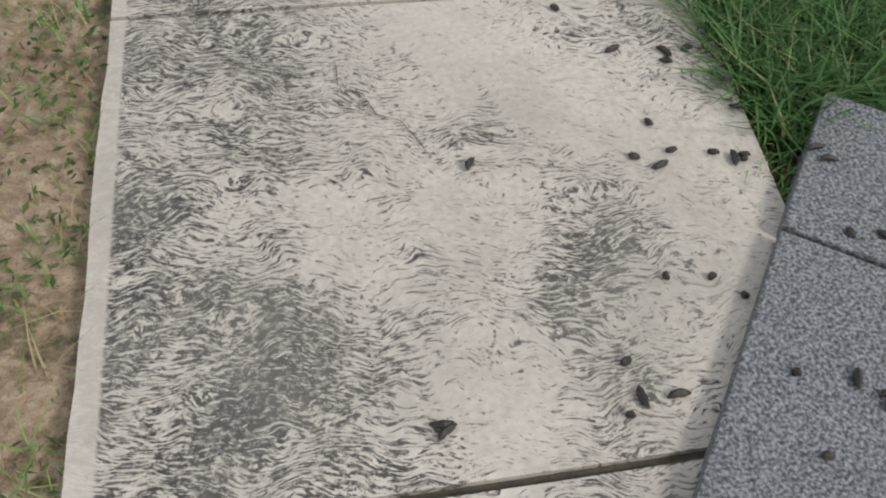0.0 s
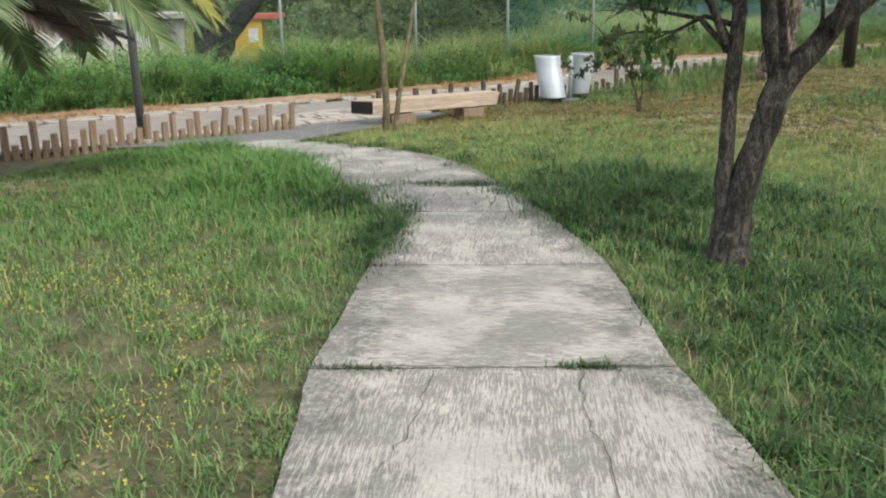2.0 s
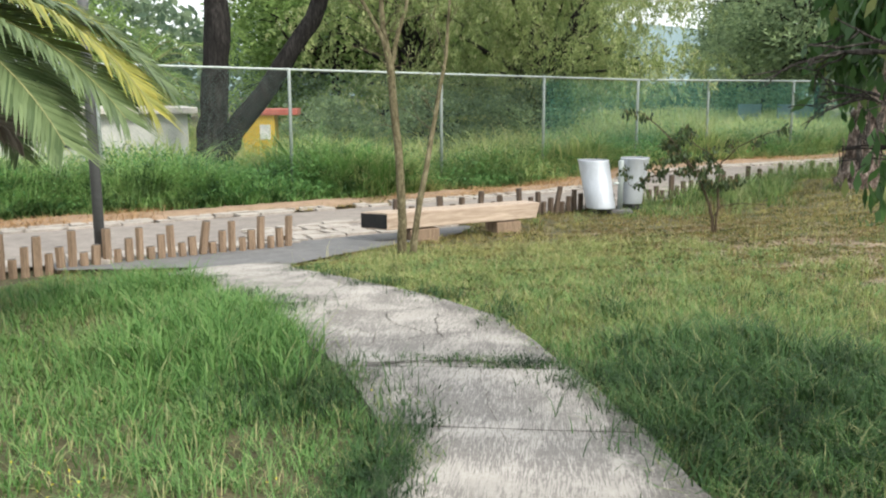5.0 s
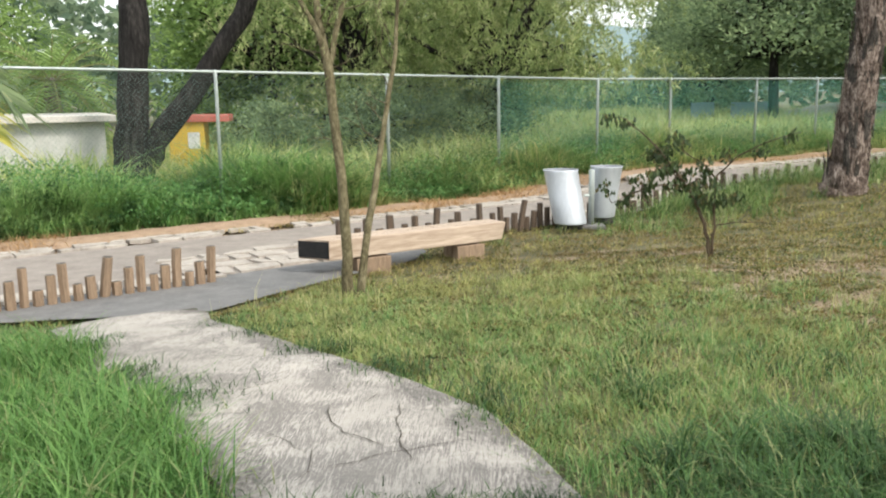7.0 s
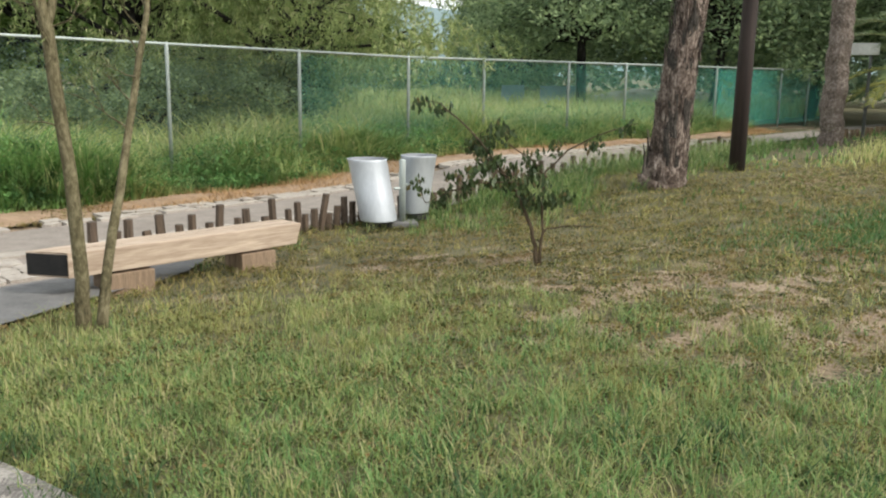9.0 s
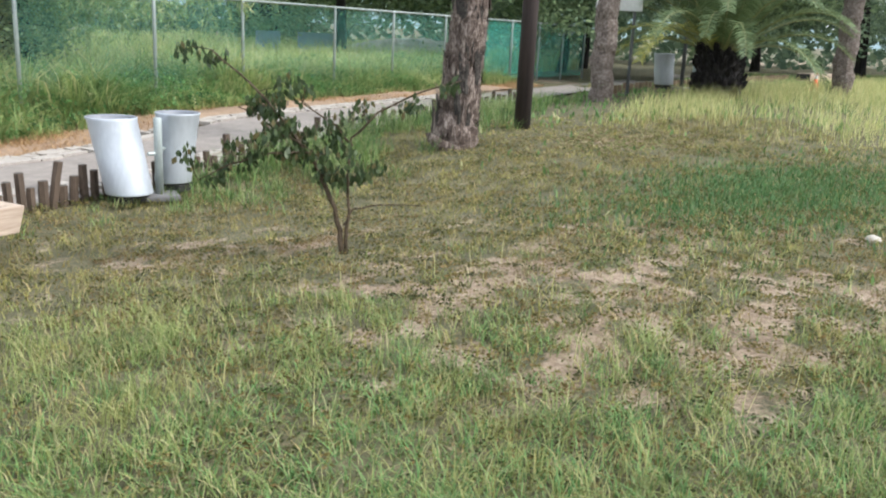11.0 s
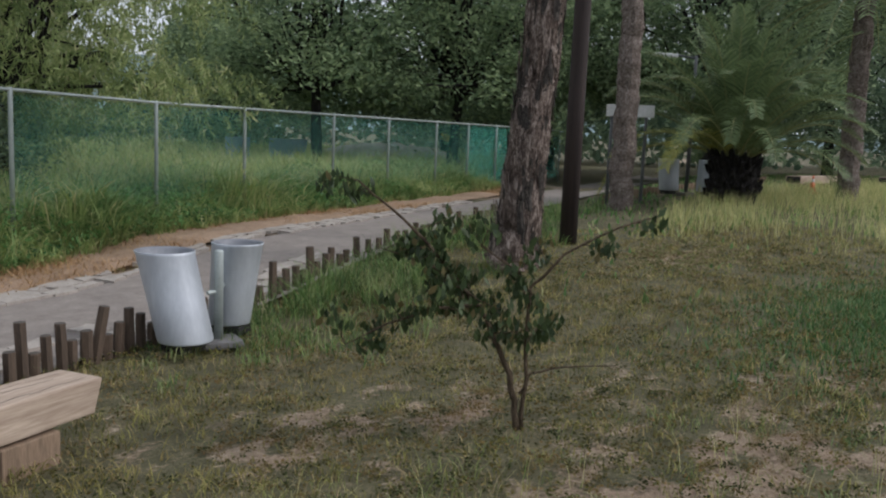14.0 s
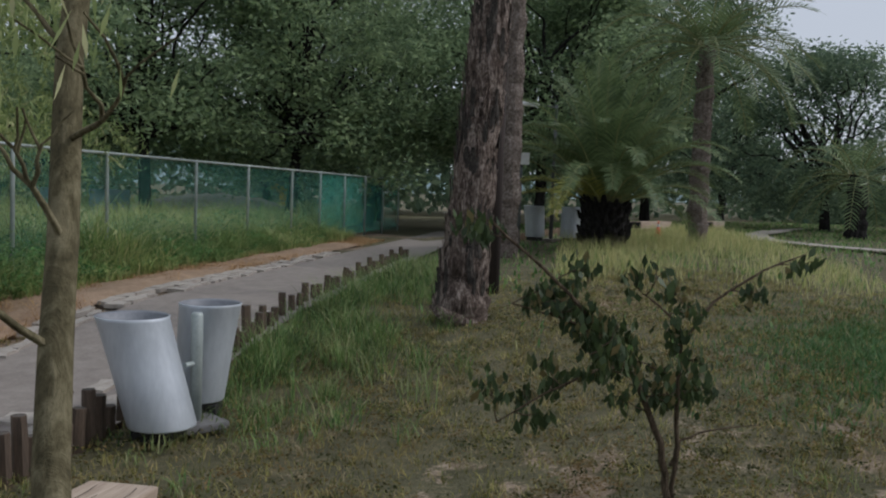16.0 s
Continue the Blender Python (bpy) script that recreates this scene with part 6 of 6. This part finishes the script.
creeping("clover_cover", 130000, (-3.5, 9.0, 8.5, 17.5), 0.027, lambda x, y: np.clip(1.0 - 0.95 * bare(x, y), 0.05, 1) * ss(0.2, 0.55, lump(x, y, 4.5, 73)), "small clover-like leaves creeping through the lawn")
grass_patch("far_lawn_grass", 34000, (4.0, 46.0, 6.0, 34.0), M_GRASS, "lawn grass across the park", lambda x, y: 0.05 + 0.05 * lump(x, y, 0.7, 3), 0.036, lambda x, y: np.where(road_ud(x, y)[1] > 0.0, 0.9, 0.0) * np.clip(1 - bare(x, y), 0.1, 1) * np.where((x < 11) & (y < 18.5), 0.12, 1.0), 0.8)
# an oval patch of lawn in a darker green than the field
grass_patch("green_patch_grass", 60000, (3.2, 11.0, 10.5, 16.5), M_GREENPATCH, "greener, darker lawn grass in one patch of the park", lambda x, y: 0.035 + 0.03 * lump(x, y, 1.5, 33), 0.012, lambda x, y: np.exp(-(((x - 6.6) / 2.0) ** 2 + ((y - 13.4 - 0.25 * (x - 6.6)) / 1.05) ** 2)), 0.9)
grass_patch("seeding_grass", 75000, (7.5, 26.0, 14.0, 27.0), M_SEEDY, "tall yellow seeding grass on the lawn", lambda x, y: 0.16 + 0.17 * ss(14, 16.5, road_ud(x, y)[0]), 0.0075, lambda x, y: np.where((road_ud(x, y)[1] > 2.2) & (road_ud(x, y)[1] < 7.0), ss(13.4, 15.2, road_ud(x, y)[0]) * 0.75 * lump(x, y, 0.9, 13), 0.0), 0.8)
tufts("kerb_grass", 4600, 15, (-1.5, 10.0, 13.5, 22.0), M_KERBGRASS, "ragged weeds along the lane's edge", lambda x, y: 0.09 + 0.19 * ss(6.8, 8.4, road_ud(x, y)[0]) * (0.4 + lump(x, y, 2.0, 96)), 0.009, lambda x, y: np.exp(-((road_ud(x, y)[1] - 0.1) / 0.7) ** 2) * (0.22 + ss(6.8, 8.2, road_ud(x, y)[0])) * ss(0.12, 0.42, lump(x, y, 2.2, 95)), 1.2, 0.06)


def verge(name, n, d0, d1, u0, u1, mat, label, tall, wide, lean, dens=None):
    u, d = G_RNG.uniform(u0, u1, n), G_RNG.uniform(d0, d1, n)
    if dens is not None:
        k = G_RNG.uniform(0, 1, n) < dens(u, d)
        u, d = u[k], d[k]
    x, y = at_ud(u, d)
    t = tall(u, d) * G_RNG.uniform(0.5, 1.2, len(x))
    stuff(name, blade_mesh(name, x, y, height(x, y) - 0.05, t, wide * G_RNG.uniform(0.7, 1.3, len(x)), G_RNG, lean), mat, label, "grass")


def weed_tall(u, d):
    return (0.22 + 0.42 * ss(-3.7, -4.8, d)) * (0.55 + 1.0 * lump(u, d, 1.6, 4))




def weed_clumps(name, n, per, d0, d1, u0, u1, mat, label, wide):
    """Weeds in arching clumps: blades fan out from each clump's foot and hang over at the tip."""
    u, d = G_RNG.uniform(u0, u1, n), d1 - (d1 - d0) * G_RNG.uniform(0, 1, n) ** 1.25
    tall = weed_tall(u, d) * G_RNG.uniform(0.6, 1.5, n)
    cx, cy = at_ud(u, d)
    x, y = np.repeat(cx, per) + G_RNG.normal(0, 0.06, n * per), np.repeat(cy, per) + G_RNG.normal(0, 0.06, n * per)
    t = np.repeat(tall, per) * G_RNG.uniform(0.45, 1.1, n * per)
    stuff(name, blade_mesh(name, x, y, height(x, y) - 0.05, t, wide * G_RNG.uniform(0.5, 1.4, n * per), G_RNG, 1.15, 0.95), mat, label, "weeds")


weed_clumps("fence_weeds", 2000, 21, -6.6, -3.8, -9, 6, M_WEED, "tall green weeds arching through the fence", 0.024)
weed_clumps("fence_weeds", 1900, 20, -6.6, -3.8, 5, 26, M_PALEWEED, "tall pale green weeds and seeding grass along the fence", 0.022)
verge("meadow_grass", 55000, -26, -6.4, -14, 40, M_MEADOW, "high meadow grass beyond the fence", lambda u, d: 0.6 + 0.45 * lump(u, d, 0.7, 6), 0.042, 0.8)


def weed_leaves():
    n = 45000
    u, d = -9 + 33 * G_RNG.uniform(0, 1, n) ** 1.5, -3.85 - G_RNG.uniform(0, 1, n) ** 1.3 * 2.4
    top = (0.2 + 0.45 * ss(-3.8, -4.8, d)) * (0.5 + 1.1 * lump(u, d, 1.9, 51)) * (1 - 0.2 * ss(3, 8, u))
    x, y = at_ud(u, d)
    c = np.stack([x, y, height(x, y) + top * G_RNG.uniform(0.05, 1, n) ** 0.7], 1)
    stuff("weed_leaves", leaf_mesh("weed_leaves", c, G_RNG.normal(0, 1, (n, 3)) - (0, 0, 0.3), 0.085, 0.026, G_RNG), M_WEEDLEAF, "leafy weeds tangled along the fence", "weeds")


weed_leaves()


def sandy_bank():
    bm = bmesh.new()
    rows = []
    for u in np.arange(-9, 24, 0.18):
        row = []
        for k in range(9):
            d = -2.92 - 0.16 * k
            x, y = at_ud(u, d)
            up = 0.075 * math.sin(math.pi * min(1, k / 6)) * (0.6 + 0.8 * noise.noise(Vector((u * 0.9, d * 1.2, 7)))) + 0.02 * noise.noise(Vector((u * 5, d * 5, 1)))
            row.append(bm.verts.new((x, y, hz(x, y) - 0.03 + max(-0.02, up))))
        rows.append(row)
    for a, b in zip(rows, rows[1:]):
        for i in range(8):
            bm.faces.new((a[i], a[i + 1], b[i + 1], b[i]))
    bmesh.ops.recalc_face_normals(bm, faces=bm.faces)
    tagged(part("sandy_bank", bm, M_SAND, None, smooth=True), "low bank of pale orange sand beside the lane", "bank", kind="structure")


sandy_bank()
verge("rusty_grass", 34000, -4.1, -2.75, -9, 26, M_ORANGE, "rusty dry cut grass along the verge", lambda u, d: 0.07 + 0.09 * lump(u, d, 2, 2), 0.010, 1.8, lambda u, d: ss(0.2, 0.6, lump(u, d, 0.9, 31)) * ss(-2.7, -3.1, d))


creeping("leaf_litter", 22000, (5.5, 9.0, 15.5, 18.5), 0.05, lambda x, y: np.exp(-(((x - 7.1) / 0.9) ** 2 + ((y - 16.95) / 0.7) ** 2)) * ss(0.3, 0.6, lump(x, y, 9, 37)), "rusty brown leaf litter and wood chips on the lawn", M_DRY)


def lawn_flowers():
    n = 4200
    x, y = G_RNG.normal(-2.0, 0.7, n), G_RNG.normal(3.2, 0.9, n)
    k = free_ground(x, y, 0.2) & (x < -0.9) & (lump(x, y, 2.4, 17) > 0.45)
    x, y = x[k], y[k]
    c = np.stack([x, y, height(x, y) + G_RNG.uniform(0.03, 0.12, len(x))], 1)
    stuff("lawn_flowers", leaf_mesh("lawn_flowers", c, G_RNG.normal(0, 1, (len(x), 3)), 0.013, 0.010, G_RNG), M_FLOWER, "tiny yellow flowers scattered in the lawn", "flowers")


lawn_flowers()


def edge_weeds():
    n = 9000
    x, y = G_RNG.uniform(-1.5, -0.2, n), G_RNG.uniform(-1.2, 3.0, n)
    e = np.interp(y, LY, LX) - x
    k = free_ground(x, y) & (G_RNG.uniform(0, 1, n) < np.exp(-(e / 0.22) ** 2) * ss(0.4, 0.65, lump(x, y, 3.5, 19)) + 0.35 * ss(0.62, 0.8, lump(x, y, 4.0, 23)))
    x, y = x[k], y[k]
    c = np.stack([x, y, height(x, y) - 0.03 + G_RNG.uniform(0.0, 0.05, len(x))], 1)
    stuff("edge_weeds", leaf_mesh("edge_weeds", c, G_RNG.normal(0, 1, (len(x), 3)) * (1, 1, 0.4), 0.032, 0.013, G_RNG), M_SOILWEED, "low green weeds creeping along the path's edge", "weeds")


edge_weeds()


# ---------------------------------------------------------------- fallen pods and pebbles
def pod_mesh(seed, ln):
    rng = random.Random(seed)
    bm = bmesh.new()
    pts, bend = [], rng.uniform(-0.5, 0.5)
    for i in range(6):
        t = i / 5 - 0.5
        pts.append((t * ln, bend * (0.25 - t * t) * ln, 0.006 + 0.002 * math.sin(i)))
    tube(bm, pts, [0.002, 0.007, 0.0085, 0.008, 0.007, 0.002], 6, True, 0.25, seed)
    me = bpy.data.meshes.new("seed_pod")
    bm.to_mesh(me)
    bm.free()
    me.materials.append(M_POD)
    return me


def fallen_pods():
    rng = random.Random(14)
    meshes = [pod_mesh(i, l) for i, l in enumerate((0.05, 0.036, 0.045, 0.03, 0.02))]
    spots = [(0.64, 1.06), (0.80, 0.843), (1.067, 0.652), (0.927, 0.664), (0.512, 0.241), (1.146, 0.253), (1.0, 0.28), (0.79, 0.945), (1.17, 0.25), (0.40, -0.42), (0.41, -0.44), (0.79, -0.38), (0.86, -0.38), (0.77, -0.30), (1.0, -0.10)]
    for i in range(14):
        spots.append((min(1.24, rng.gauss(0.98, 0.16)), rng.uniform(-0.65, 0.75)))
    spots += [(0.62, -0.62), (0.58, -0.6), (0.64, -0.6), (1.32, -0.02), (1.4, -0.03), (1.2, -0.38), (1.25, -0.42), (1.3, -0.42), (1.36, -0.44), (1.35, 0.2), (1.33, 0.24), (1.2, -0.72), (1.15, -0.75)]
    for x, y in spots:
        ky, kx = (x - 0.86) * 0.5 + (y + 0.54) * 0.866, (x - 0.86) * 0.866 - (y + 0.54) * 0.5
        z = 0.061 if kx > 0.0 and ky < 1.14 else 0.017
        ob = new("seed_pod", rng.choice(meshes))
        ob.matrix_basis = pose(x, y, z, 0, 0, rng.uniform(0, 360))
        tagged(ob, "dry black curled seed pod lying on the concrete", "seed pod", "pods fallen on the path")


fallen_pods()


def pebbles():
    rng = random.Random(15)
    for x, y, r in ((-0.62, 0.04, 0.035), (-0.66, 0.5, 0.014), (-0.5, -0.62, 0.02), (-0.9, 1.2, 0.03), (-0.75, -0.3, 0.018), (5.6, 11.6, 0.06), (-1.2, 0.9, 0.02)):
        bm = bmesh.new()
        bmesh.ops.create_icosphere(bm, subdivisions=2, radius=r)
        for v in bm.verts:
            v.co *= 1 + 0.25 * noise.noise(v.co * 20 / (r * 30) + Vector((x, y, 0)))
            v.co.z *= 0.65
        ob = part("pebble", bm, M_STONE, None, smooth=True)
        ob.location = (x, y, hz(x, y) - 0.045 + r * 0.45)
        tagged(ob, "pale rounded stone half sunk in bare earth", "stone", "stones on the earth")


pebbles()


def path_tufts():
    """Grass that creeps over the slabs: a tongue on the left, a strip at the broken joint, a tuft in a joint."""
    xs, ys, ts = [], [], []
    for cx, cy, sx, sy, n, t in ((-0.76, 5.55, 0.09, 0.4, 2600, 0.06), (-1.3, 6.5, 0.2, 0.25, 1500, 0.08), (-0.25, 7.0, 0.28, 0.06, 900, 0.04), (0.12, 6.75, 0.16, 0.12, 600, 0.05), (0.40, 3.48, 0.06, 0.02, 220, 0.035), (-0.55, 3.41, 0.1, 0.012, 120, 0.03), (-2.15, 8.1, 0.22, 0.16, 900, 0.07), (0.45, 6.3, 0.2, 0.3, 900, 0.1), (-0.6, 7.02, 0.2, 0.03, 250, 0.03), (-0.45, 8.1, 0.09, 0.2, 225, 0.07), (-0.95, 8.6, 0.14, 0.14, 225, 0.06), (-1.45, 9.1, 0.14, 0.14, 225, 0.06), (-1.95, 9.7, 0.12, 0.16, 200, 0.05), (-2.35, 10.2, 0.1, 0.14, 150, 0.05), (-2.45, 8.5, 0.12, 0.16, 700, 0.06), (-3.1, 9.4, 0.1, 0.2, 700, 0.06)):
        xs.append(G_RNG.normal(cx, sx, n))
        ys.append(G_RNG.normal(cy, sy, n))
        ts.append(G_RNG.uniform(0.5, 1.3, n) * t)
    x, y, t = np.concatenate(xs), np.concatenate(ys), np.concatenate(ts)
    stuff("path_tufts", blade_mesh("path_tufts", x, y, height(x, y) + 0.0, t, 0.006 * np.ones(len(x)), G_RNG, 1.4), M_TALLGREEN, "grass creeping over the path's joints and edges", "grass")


path_tufts()
